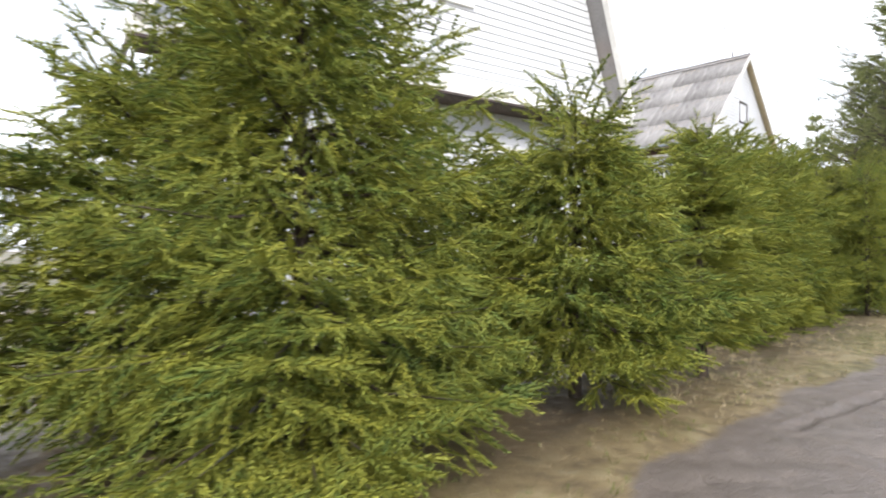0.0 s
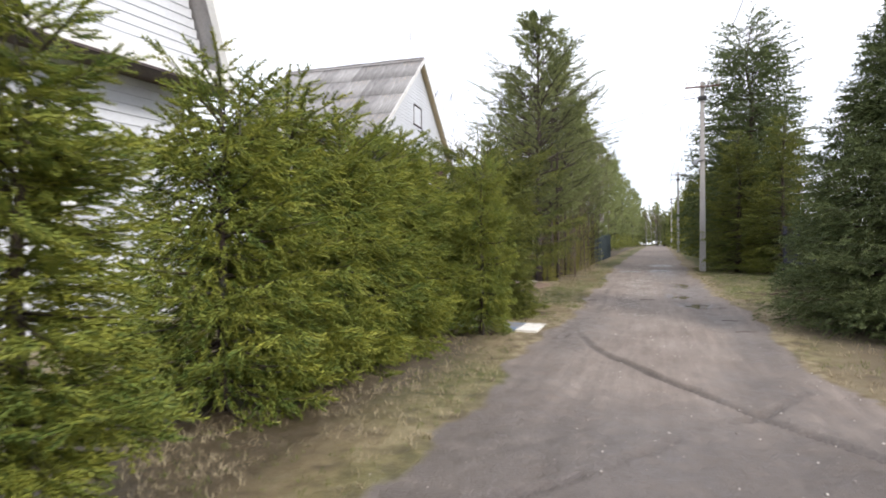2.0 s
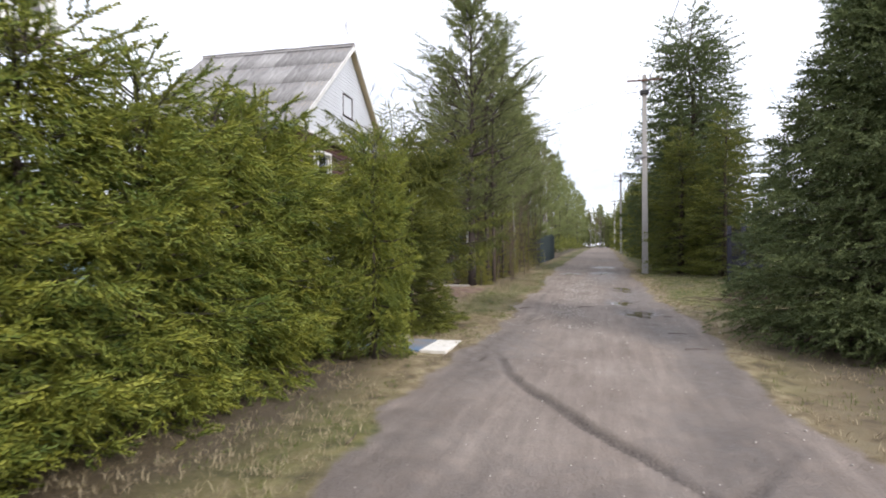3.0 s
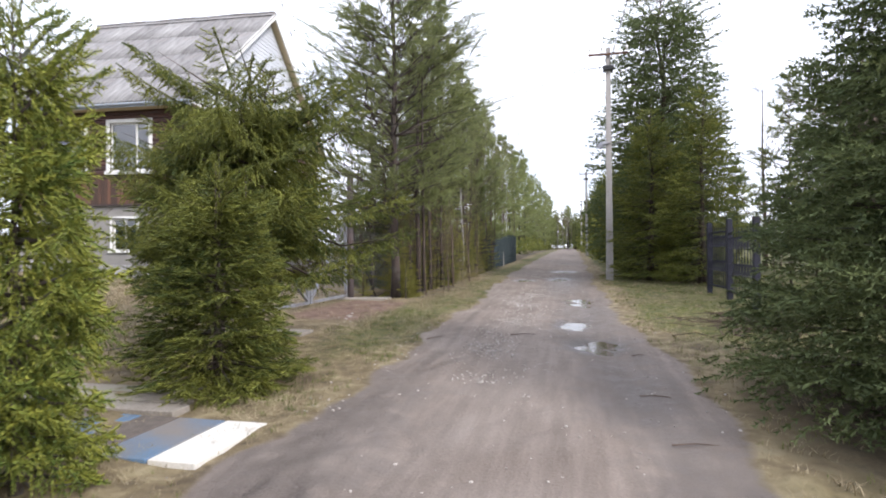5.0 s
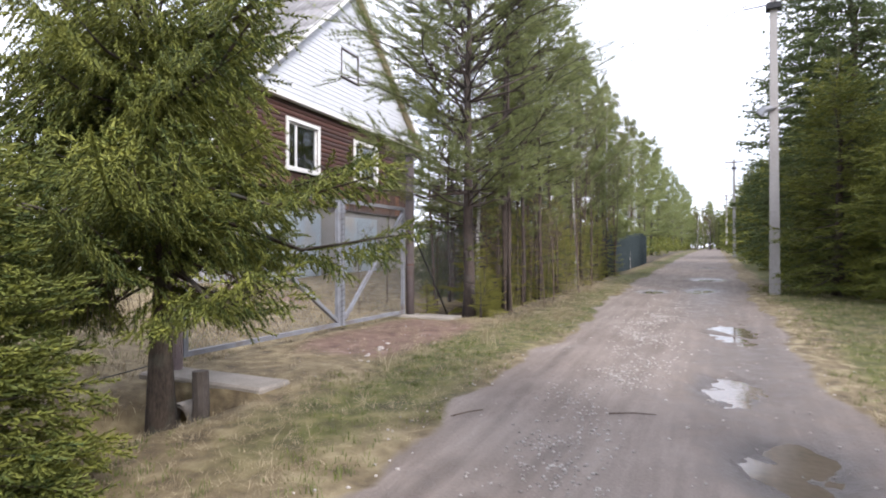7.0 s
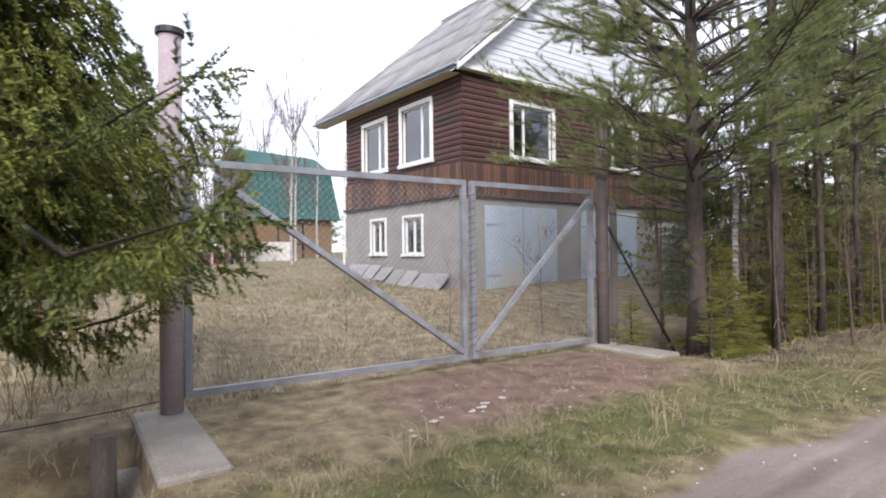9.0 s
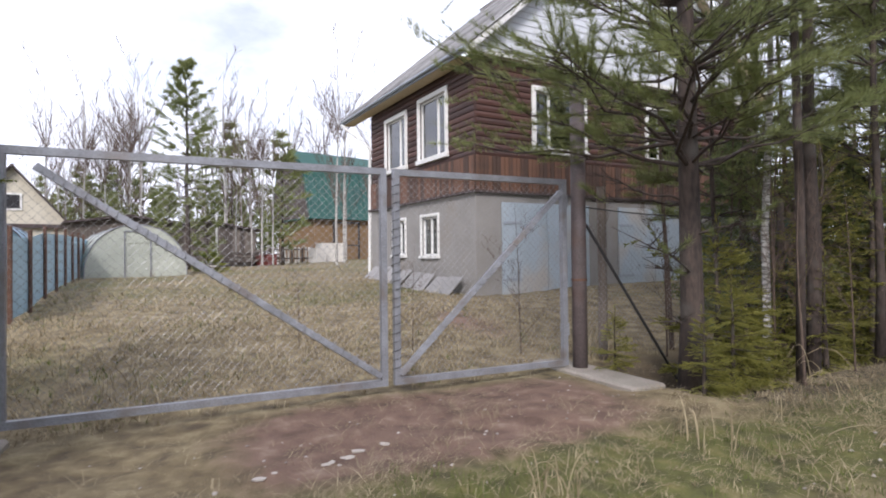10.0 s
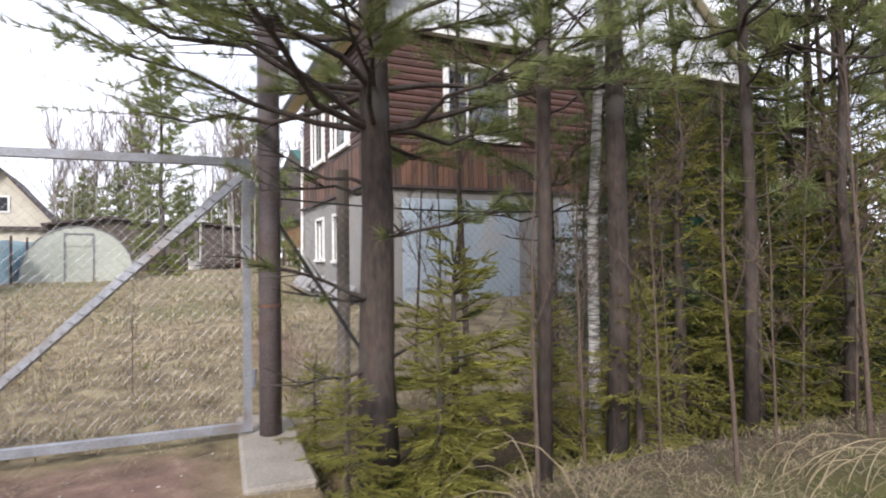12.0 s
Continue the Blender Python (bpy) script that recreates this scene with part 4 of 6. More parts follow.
# ---- windows and boards ----
def window(parent, axis, a0, a1, z0, z1, face, outward, bars=(0.62,), trim=0.09, curtain=True, casing=WHITE_PAINT):
    """A window in a wall along axis ('x' or 'y'): face is the wall's outer plane, outward the sign of its normal."""
    w = new("window")
    w.parent = parent

    def slab(build, u0, u1, v0, v1, d0, d1, c=0.0):
        lo, hi = sorted((face + outward * d0, face + outward * d1))
        if axis == "x":
            build.box(u0, u1, lo, hi, v0, v1, c)
        else:
            build.box(lo, hi, u0, u1, v0, v1, c)
        return build
    fr = Build()
    slab(fr, a0 - trim, a1 + trim, z1, z1 + trim, -0.02, 0.035, 0.006)
    slab(fr, a0 - trim - 0.03, a1 + trim + 0.03, z0 - trim, z0, -0.02, 0.07, 0.006)
    slab(fr, a0 - trim, a0, z0, z1, -0.02, 0.034, 0.006)
    slab(fr, a1, a1 + trim, z0, z1, -0.02, 0.034, 0.006)
    part("frame", fr, casing, w)
    sash = Build()
    t = 0.045
    cuts = [a0] + [a0 + (a1 - a0) * b for b in bars] + [a1]
    slab(sash, a0, a1, z0, z0 + t, -0.10, -0.04)
    slab(sash, a0, a1, z1 - t, z1, -0.10, -0.04)
    for c in cuts:
        lo = min(max(c - t / 2, a0), a1 - t)
        slab(sash, lo, lo + t, z0 + t, z1 - t, -0.10, -0.04)
    part("sash", sash, WHITE_PAINT, w)
    for u0, u1 in zip(cuts[:-1], cuts[1:]):
        p = part("pane", slab(Build(), u0 + 0.02, u1 - 0.02, z0 + 0.03, z1 - 0.03, -0.075, -0.069), GLASS, w)
        p.visible_shadow = False
    if curtain:
        cb = Build()
        n = 26
        for u0, u1 in ((a0, a0 + (a1 - a0) * 0.49), (a0 + (a1 - a0) * 0.52, a1)):
            base = len(cb.v)
            for i in range(n + 1):
                u = u0 + (u1 - u0) * i / n
                d = face - outward * (0.22 + 0.02 * math.sin(i * 1.9))
                for z in (z0, z1):
                    cb.v.append((u, d, z) if axis == "x" else (d, u, z))
            cb.f += [(base + 2 * i, base + 2 * i + 2, base + 2 * i + 3, base + 2 * i + 1) for i in range(n)]
        part("curtain", cb, CURTAIN, w)
    return w


def corrugated(width, length, waves, amp, material, name="roof_sheet", thick=0.008):
    """A wavy sheet: width along x, length along y, waves across x."""
    b = Build()
    n = waves * 4
    for zz in (0, -thick):
        for i in range(n + 1):
            x = width * i / n
            z = amp * math.sin(2 * math.pi * i / 4) + zz
            b.v += [(x, 0, z), (x, length, z)]
    m = 2 * (n + 1)
    for i in range(n):
        a = 2 * i
        b.f.append((a, a + 2, a + 3, a + 1))
        b.f.append((m + a, m + a + 1, m + a + 3, m + a + 2))
        b.f.append((a, m + a, m + a + 2, a + 2))
        b.f.append((a + 1, a + 3, m + a + 3, m + a + 1))
    return b.mesh(name, material, True)


# ---- the brown two-storey house ----
def brown_house():
    """Local: x to the road, y back; the corner nearest the gate at the origin."""
    ob = thing("country_house", pose(-9.76, 24.83, 0, 0, 0, 3.6), "two-storey brown timber house on grey stucco base", "house")
    W, DP, T = 5.77, 10.06, 0.3
    z_base, z_mid, z_pl, z_top = 0.2, 2.80, 3.58, 5.82
    front_low = [(-4.2, -3.45, 1.45, 2.38), (-2.48, -1.66, 1.43, 2.38)]
    front_up = [(-4.62, -3.4, 3.83, 5.18), (-2.55, -1.25, 3.82, 5.26)]
    side_up = [(1.65, 3.1, 3.85, 5.17), (5.35, 6.85, 3.88, 5.17)]
    low = Build()
    wall_with_holes(low, -W, 0, z_base, z_mid, front_low, 0, T, "x")
    low.box(-T, 0, T, DP, z_base, z_mid).box(-W, -W + T, T, DP, z_base, z_mid).box(-W + T, -T, DP - T, DP, z_base, z_mid)
    part("basement_wall", low, STUCCO, ob, "grey stucco basement wall")
    up = Build()
    wall_with_holes(up, -W + 0.04, -0.04, z_mid, z_top, front_up, 0.05, T, "x")
    wall_with_holes(up, T, DP, z_mid, z_top, side_up, -T, -0.05, "y")
    up.box(-W + 0.05, -W + T, T, DP, z_mid, z_top).box(-W + T, -T, DP - T, DP, z_mid, z_top)
    part("upper_wall", up, DARK_ROOF, ob)
    # floor and added board coloured near-black, so the rooms look unlit
    part("floor_slab", Build().box(-W + T, -T, T, DP - T, z_mid - 0.1, z_mid + 0.05), ROOM_SHADE, ob)
    part("partition", Build().box(-W + T, -T, 4.4, 4.5, z_mid + 0.05, z_top), ROOM_SHADE, ob)
    part("drip_ledge", Build().box(-W - 0.08, 0.08, -0.09, 0.02, z_mid - 0.03, z_mid + 0.02).box(0.0, 0.09, 0.02, DP + 0.05, z_mid - 0.03, z_mid + 0.02), DARK_ROOF, ob)
    # upright planks round the foot of the upper storey
    pl = Build().box(0, 0.1, 0, 0.024, 0, z_pl - z_mid - 0.03, 0.004).mesh("plank", PLANK)
    n = int(W / 0.108)
    for i in range(n):
        p = part("plank", pl, None, ob)
        p.location = (-W + i * W / n + 0.002, -0.03 - 0.004 * (i % 3), z_mid + 0.025)
    n2 = int(DP / 0.108)
    for i in range(n2):
        p = part("plank", pl, None, ob)
        p.matrix_basis = pose(0.03 + 0.004 * (i % 3), i * DP / n2, z_mid + 0.025, 0, 0, 90)
    # level boards of the storey
    rows = int((z_top - z_pl) / 0.137)
    cache = {}

    def board(length):
        key = round(length, 2)
        if key not in cache:
            prof = [(0, 0), (-0.035, 0.01), (-0.045, 0.065), (-0.03, 0.125), (0, 0.134)]
            cache[key] = Build().prism(prof, "x", 0, key).mesh("timber_board", BROWN_LOG)
        return cache[key]
    for i in range(rows):
        z = z_pl + i * 0.137
        for holes, a0, a1, side in ((front_up, -W, 0, 0), (side_up, 0, DP, 1)):
            cuts, a = [], a0
            for h0, h1, hz0, hz1 in sorted(holes):
                if z + 0.134 > hz0 and z < hz1:
                    cuts.append((a, h0))
                    a = h1
            cuts.append((a, a1))
            for c0, c1 in cuts:
                p = part("timber_board", board(c1 - c0), None, ob)
                p.matrix_basis = pose(c0, 0.045, z) if side == 0 else pose(-0.045, c0, z, 0, 0, 90)
    for h in front_low:
        window(ob, "x", h[0], h[1], h[2], h[3], 0.0, -1, (0.5,), 0.07, False)
    for h in front_up:
        window(ob, "x", h[0], h[1], h[2], h[3], 0.0, -1, (0.66,), 0.11)
    for h in side_up:
        window(ob, "y", h[0], h[1], h[2], h[3], 0.0, 1, (0.3,), 0.11)
    # pale garage doors in the gable side
    for y0, y1 in ((0.66, 3.2), (4.2, 6.8)):
        d = part("garage_door", Build().box(0.006, 0.05, y0, (y0 + y1) / 2 - 0.01, 0.56, 2.58, 0.005).box(0.006, 0.05, (y0 + y1) / 2 + 0.01, y1, 0.56, 2.58, 0.005), PALE_BLUE, ob, "pale blue double garage door")
        for zh in (0.85, 2.1):
            part("hinge", Build().box(0.051, 0.065, y0 + 0.02, y0 + 0.5, zh, zh + 0.06), GUTTER, d)
    # roof
    z_eave, z_ridge, over, yr = 5.66, 10.33, 0.4, DP / 2
    x0, x1 = -7.2, 0.36
    run = yr + over
    slope = math.atan2(z_ridge - z_eave, run)
    ln = math.hypot(z_ridge - z_eave, run)
    cols, rws = 7, 4
    sheet = corrugated((x1 - x0) / cols + 0.05, ln / rws + 0.12, 8, 0.03, ROOF_SHEET)
    for sgn in (0, 1):
        for r in range(rws):
            for c in range(cols):
                p = part("roof_sheet", sheet, None, ob)
                s = r * ln / rws
                if sgn == 0:
                    p.matrix_basis = pose(x0 + c * (x1 - x0) / cols, -over + s * math.cos(slope), z_eave + 0.1 + s * math.sin(slope) + 0.012 * (c % 2) + 0.008, math.degrees(slope) - 0.35)
                else:
                    p.matrix_basis = pose(x0 + (c + 1) * (x1 - x0) / cols, DP + over - s * math.cos(slope), z_eave + 0.1 + s * math.sin(slope) + 0.012 * (c % 2) + 0.008, math.degrees(slope) - 0.35, 0, 180)
    part("roof_deck", Build().prism([(-over, z_eave), (yr, z_ridge), (DP + over, z_eave), (DP + over, z_eave + 0.06), (yr, z_ridge + 0.06), (-over, z_eave + 0.06)], "x", x0 + 0.03, x1 - 0.03), CREAM, ob, "cream boarded eaves and roof underside")
    ridge = Build().prism([(yr - 0.16, z_ridge + 0.02), (yr, z_ridge + 0.19), (yr + 0.16, z_ridge + 0.02), (yr, z_ridge + 0.14)], "x", x0, x1)
    part("ridge_cap", ridge, SLATE, ob)
    part("gutter", Build().tube([(x0, -over - 0.05, z_eave + 0.02), (x1, -over - 0.05, z_eave + 0.04)], 0.04, 8), GUTTER, ob)
    part("fascia", Build().box(x0 + 0.01, x1 - 0.01, -over - 0.012, -over + 0.015, z_eave - 0.05, z_eave + 0.075), GUTTER, ob)
    part("downpipe", Build().tube([(x0 + 0.1, -over - 0.05, z_eave - 0.04), (x0 + 0.35, -over + 0.05, z_eave - 0.25), (-W - 0.06, -0.02, z_eave - 0.95), (-W - 0.06, -0.06, 0.6)], 0.045, 8), WHITE_PAINT, ob)
    # flat soffit boards under the front eave
    for i in range(3):
        y = -over + 0.02 + i * 0.11
        part("soffit_board", Build().box(x0 + 0.05, 0.0, y, y + 0.104, z_eave - 0.05, z_eave - 0.025), CREAM, ob)
    # bargeboards
    for s in (1, -1):
        y0 = -over if s == 1 else DP + over
        part("bargeboard", Build().prism([(y0, z_eave - 0.1), (yr, z_ridge - 0.1), (yr, z_ridge + 0.1), (y0, z_eave + 0.1)], "x", x1 - 0.02, x1 + 0.015), WHITE_PAINT, ob)
    # white lap siding in the gable, carried on a ledge
    gz0 = 5.82
    gable_x = 0.06
    win = (yr - 0.7, yr + 0.4, 7.17, 8.15)
    k = 0
    h = 0.15
    while True:
        za = gz0 + k * h
        half = (z_ridge - za - h) / (z_ridge - z_eave) * run
        if half < 0.15:
            break
        spans = [(yr - half, yr + half)]
        if win[2] - 0.01 < za + h / 2 < win[3]:
            spans = [(yr - half, win[0]), (win[1], yr + half)]
        for a, b in spans:
            if b - a > 0.05:
                part("siding_board", Build().prism([(gable_x, za), (gable_x + 0.022, za), (gable_x + 0.006, za + h), (gable_x, za + h)], "y", a, b).mesh("siding_board", WHITE_SIDING), None, ob)
        k += 1
    part("gable_backing", Build().prism([(-over + 0.3, gz0), (DP + over - 0.3, gz0), (yr, z_ridge - 0.02)], "x", -0.05, gable_x - 0.002), WHITE_SIDING, ob)
    part("gable_ledge", Build().box(-0.05, gable_x + 0.12, -over + 0.1, DP + over - 0.1, gz0 - 0.10, gz0 - 0.004), WHITE_PAINT, ob)
    window(ob, "y", win[0] + 0.04, win[1] - 0.04, win[2] + 0.04, win[3] - 0.04, gable_x, 1, (0.5,), 0.05, False, DARK_ROOF)
    return ob


brown_house()
# cement boards leaning on the foot of the front wall
for i in range(8):
    b = Build().box(0, 0.58, -0.012, 0.012, 0, 0.52, 0.003).mesh("cement_board", SLATE) if i == 0 else lean_mesh
    lean_mesh = b
    x = -15.0 + i * 0.62
    y = 24.35 + (x + 9.76) * 0.063
    tagged(new("cement_board", b), "grey cement board leaning against the house base", "board", "boards at the house foot").matrix_world = pose(x, y, gz(x, y) - 0.02, -48 + (i % 3) * 3, 0, 3.6)


# ---- the white house with steep roof ----
def white_house():
    """Local: x to the road, y along the gable wall; the near top corner at the origin."""
    ob = thing("country_house", pose(-6.25, 12.30, 0, 0, 0, -6.5), "white lap-sided house with steep gable and brown soffit", "house")
    W, zp = 9.6, 4.14
    back = 0.22
    wins = [(-7.2, -5.6, 1.75, 3.15), (-3.4, -2.2, 1.75, 3.15)]
    low = Build()
    wall_with_holes(low, -W + 0.35, -0.35, -0.1, zp - 0.1, wins, -back - 0.25, -back - 0.03, "y")
    low.box(-8.0, -back - 0.25, -W + 0.35, -W + 0.6, -0.1, zp - 0.1).box(-8.0, -back - 0.25, -0.6, -0.35, -0.1, zp - 0.1).box(-8.0, -7.8, -W + 0.6, -0.6, -0.1, zp - 0.1)
    part("lower_wall", low, WHITE_SIDING, ob)
    # added near-black board, painting a dark room behind the windows
    part("partition", Build().box(-3.2, -3.1, -W + 0.6, -0.6, 0, zp - 0.15), ROOM_SHADE, ob)
    cache = {}

    def lap(length, h, x, a, z):
        key = (round(length, 2), h)
        if key not in cache:
            cache[key] = Build().prism([(0, 0), (0.024, 0), (0.006, h), (0, h)], "y", 0, key[0]).mesh("siding_board", WHITE_SIDING)
        p = part("siding_board", cache[key], None, ob)
        p.location = (x, a, z)
    h = 0.15
    for i in range(int((zp - 0.2) / h)):
        z = 0.05 + i * h
        cuts, a = [], -W + 0.35
        for h0, h1, hz0, hz1 in wins:
            if z + h > hz0 and z < hz1:
                cuts.append((a, h0))
                a = h1
        cuts.append((a, -0.35))
        for c0, c1 in cuts:
            lap(c1 - c0, h, -back - 0.03, c0, z)
    for w in wins:
        window(ob, "y", *w, -back, 1, (0.5,), 0.1)
    # steep broken-slope gable above
    def half(z):
        k = z - zp
        return W / 2 - k / 3.0 if k < 3.9 else max(0.0, W / 2 - 3.9 / 3.0 - (k - 3.9) / 0.75)
    win = (-W / 2 - 0.7, -W / 2 + 0.7, 5.75, 7.2)
    i = 0
    while half(zp + i * h + h) > 0.1:
        z = zp + 0.03 + i * h
        hw = half(z + h) - 0.03
        spans = [(-W / 2 - hw, -W / 2 + hw)]
        if win[2] < z + h / 2 < win[3]:
            spans = [(-W / 2 - hw, win[0]), (win[1], -W / 2 + hw)]
        for c0, c1 in spans:
            lap(c1 - c0, h, -0.02, c0, z)
        i += 1
    zt = zp + 3.9 + 0.75 * (W / 2 - 3.9 / 3.0)
    outline = [(-W, zp), (0, zp), (-3.9 / 3.0, zp + 3.9), (-W / 2, zt), (-W + 3.9 / 3.0, zp + 3.9)]
    part("gable_wall", Build().prism([(y * 0.98 - 0.09, z) for y, z in outline], "x", -0.2, -0.022), WHITE_SIDING, ob)
    window(ob, "y", win[0] + 0.05, win[1] - 0.05, win[2] + 0.05, win[3] - 0.05, -0.01, 1, (0.5,), 0.08, False)
    part("pent_flashing", Build().prism([(-0.02, zp + 0.16), (0.45, zp + 0.03), (0.45, zp - 0.19), (-0.02, zp - 0.19)], "y", -W - 0.15, 0.12), WHITE_PAINT, ob)
    part("soffit", Build().box(-back - 0.03, 0.43, -W, 0.05, zp - 0.225, zp - 0.195), OLD_WOOD, ob, "brown boarded soffit")
    part("dark_fascia", Build().box(0.40, 0.462, -W - 0.1, 0.1, zp - 0.235, zp - 0.195), DARK_ROOF, ob)
    over = 0.45
    rw = Build()
    pts = outline[1:] + outline[:1]
    for (ya, za), (yb, zb) in zip(pts[:-1], pts[1:]):
        d = Vector((0, yb - ya, zb - za)).normalized()
        nrm = Vector((0, d.z, -d.y)) * 0.09
        if nrm.y * ((ya + yb) / 2 + W / 2) < 0:
            nrm = -nrm
        a, b = Vector((0, ya, za)), Vector((0, yb, zb))
        for q0, q1 in ((-8.2, over),):
            base = len(rw.v)
            for xx in (q0, q1):
                for p in (a, b, b + nrm, a + nrm):
                    rw.v.append((xx, p.y, p.z))
            rw.f += [tuple(base + i for i in q) for q in ((0, 1, 2, 3), (7, 6, 5, 4), (0, 4, 5, 1), (1, 5, 6, 2), (2, 6, 7, 3), (3, 7, 4, 0))]
    part("roof", rw, SLATE, ob, "grey corrugated roof")
    rb = Build()
    for (ya, za), (yb, zb) in zip(pts[:-1], pts[1:]):
        rb.bar((over + 0.02, ya, za), (over + 0.02, yb, zb), 0.14)
    part("bargeboard", rb, WHITE_PAINT, ob)
    return ob


white_house()


# ---- the double wire gate ----
def chain_link(build, y0, y1, z0, z1, x, step=0.065, r=0.0017):
    """Zigzag wires of a diamond mesh in the plane x."""
    n = int((y1 - y0) / step)
    m = int((z1 - z0) / step)
    for i in range(n + 1):
        pts = []
        for k in range(m + 1):
            y = y0 + i * step + (step if k % 2 else 0)
            pts.append((x + (0.004 if k % 2 else -0.004), min(y, y1), z0 + k * (z1 - z0) / m))
        build.tube(pts, r, 3, False)
        pts = [(p[0] - 0.003, max(y0, min(y1, 2 * (y0 + i * step) + step - p[1])), p[2]) for p in pts]
        build.tube(pts, r, 3, False)
    return build


def wound_wire(a, b, r=0.036, pitch=0.075):
    """The mesh's edge wire wound round a bar from a to b."""
    a, b = Vector(a), Vector(b)
    d = (b - a).normalized()
    u = Vector((1, 0, 0))
    w = d.cross(u).normalized()
    n = int((b - a).length / pitch * 6)
    return Build().tube([a.lerp(b, i / n) + (u * math.cos(i * math.pi / 3) + w * math.sin(i * math.pi / 3)) * r for i in range(n + 1)], 0.003, 4, False)


def gate_leaf(y0, y1, diag_up_to_low_y, label):
    ob = thing("gate_leaf", pose(-3.86, 0, 0), label, "gate", "leaves of the wire gate")
    zb, zt = 0.33, 2.15
    w = 0.055
    for nm, a, b in (("bottom_rail", (0, y0, zb), (0, y1, zb)), ("top_rail", (0, y0, zt), (0, y1, zt)), ("stile", (0, y0 + 0.027, zb + 0.028), (0, y0 + 0.027, zt - 0.028)), ("stile", (0, y1 - 0.027, zb + 0.028), (0, y1 - 0.027, zt - 0.028))):
        part(nm, Build().bar(a, b, w), STEEL, ob)
    part("brace", Build().bar((0.004, y0 + (0.22 if diag_up_to_low_y else 0.06), zt - 0.1 if diag_up_to_low_y else zb + 0.06), (0.004, y1 - 0.06, zb + 0.06 if diag_up_to_low_y else zt - 0.1), 0.05), STEEL, ob)
    part("wire_mesh", chain_link(Build(), y0 + 0.03, y1 - 0.03, zb + 0.02, zt - 0.02, -0.035), WIRE, ob, "diamond wire mesh")
    meet = y0 + 0.027
    if not diag_up_to_low_y:
        part("tie_wire", wound_wire((0, meet, zb + 0.05), (0, meet, zt - 0.05), 0.042), BLACK, ob, "dark wire wound round the stile")
    part("tie_wire", wound_wire((0.004, y0 + (0.26 if diag_up_to_low_y else 0.1), zt - 0.13 if diag_up_to_low_y else zb + 0.09), (0.004, y1 - 0.1, zb + 0.09 if diag_up_to_low_y else zt - 0.13), 0.038), WIRE, ob, "wire wound round the brace")
    for z in (0.6, 1.9):
        yy = y0 - 0.01 if diag_up_to_low_y else y1 + 0.01
        part("hinge", Build().tube([(0, yy, z), (0, yy, z + 0.12)], 0.022, 8), STEEL, ob)
    return ob


gate_leaf(17.912, 20.63, True, "grey steel gate leaf with diamond wire mesh and brace")
gate_leaf(20.695, 22.56, False, "grey steel gate leaf with diamond wire mesh and brace")


def post(x, y, z0, z1, r, material, label, cap=True):
    ob = thing("gate_post", pose(x, y, 0), label, "post")
    part("pipe", Build().tube([(0, 0, z0), (0, 0, (z0 + z1) / 2), (0, 0, z1)], r, 16), material, ob, "", True)
    if cap:
        part("cap", Build().tube([(0, 0, z1), (0, 0, z1 + 0.045)], r * 1.25, 16), BLACK, ob, "dark cap")
    part("weld_ring", Build().tube([(0, 0, 1.15), (0, 0, 1.175)], r * 1.06, 16), RUST, ob)
    return ob


post(-3.87, 17.82, 0.1, 3.13, 0.085, POST_PAINT, "tall lilac-brown steel pipe gate post on concrete")
post(-3.80, 22.68, 0.15, 3.1, 0.075, POST_DARK, "tall brown steel pipe gate post by the pine")


def slab(x0, x1, y0, y1, z0, z1, label):
    b = Build().box(x0, x1, y0, y1, z0, z1, 0.02)
    return tagged(new("concrete_slab", b.mesh("concrete_slab", CONCRETE)), label, "concrete slab", "culvert side slabs")


slab(-4.05, -2.45, 17.55, 17.95, 0.0, 0.2, "worn concrete slab edging the culvert")
slab(-4.35, -2.86, 22.47, 22.86, 0.08, 0.28, "worn concrete slab edging the culvert")

# ---- concrete power poles ----
def power_pole(x, y, h, label, lamp=False):
    ob = thing("power_pole", pose(x, y, gz(x, y)), label, "power pole", "power poles")
    part("shaft", Build().prism([(-0.11, -0.09), (0.11, -0.09), (0.11, 0.09), (-0.11, 0.09)], "z", -0.1, 0.01).tube([(0, 0, 0), (0, 0, h)], [0.155, 0.10], 4), POLE_CONCRETE, ob)
    part("crossarm", Build().box(-0.62, 0.62, -0.15, -0.09, h - 0.26, h - 0.2), RUST, ob)
    for dx in (-0.58, -0.2, 0.2, 0.58):
        part("insulator", Build().tube([(dx, -0.12, h - 0.2), (dx, -0.12, h - 0.1), (dx, -0.12, h - 0.06), (dx, -0.12, h + 0.02)], [0.015, 0.018, 0.045, 0.03], 8), WHITE_PAINT, ob)
    part("clamp", Build().box(-0.16, 0.16, -0.17, 0.13, h - 0.75, h - 0.6, 0.01).tube([(-0.1, -0.15, h - 0.65), (-0.65, -0.25, h - 0.72)], 0.014, 6), BLACK, ob)
    if lamp:
        part("lamp_arm", Build().tube([(0, 0, 4.35), (0.25, -0.05, 4.45), (0.45, -0.1, 4.45)], 0.02, 6), STEEL, ob)
        part("lamp_head", Build().tube([(-0.32, -0.15, 4.3), (-0.2, -0.15, 4.42), (0.05, -0.13, 4.45)], [0.10, 0.09, 0.04], 10), STEEL, ob)
    return ob


power_pole(2.42, 29.4, 7.55, "grey concrete power pole with steel crossarm", True)
power_pole(2.5, 62, 7.4, "grey concrete power pole with steel crossarm")
power_pole(2.6, 96, 7.4, "grey concrete power pole with steel crossarm")


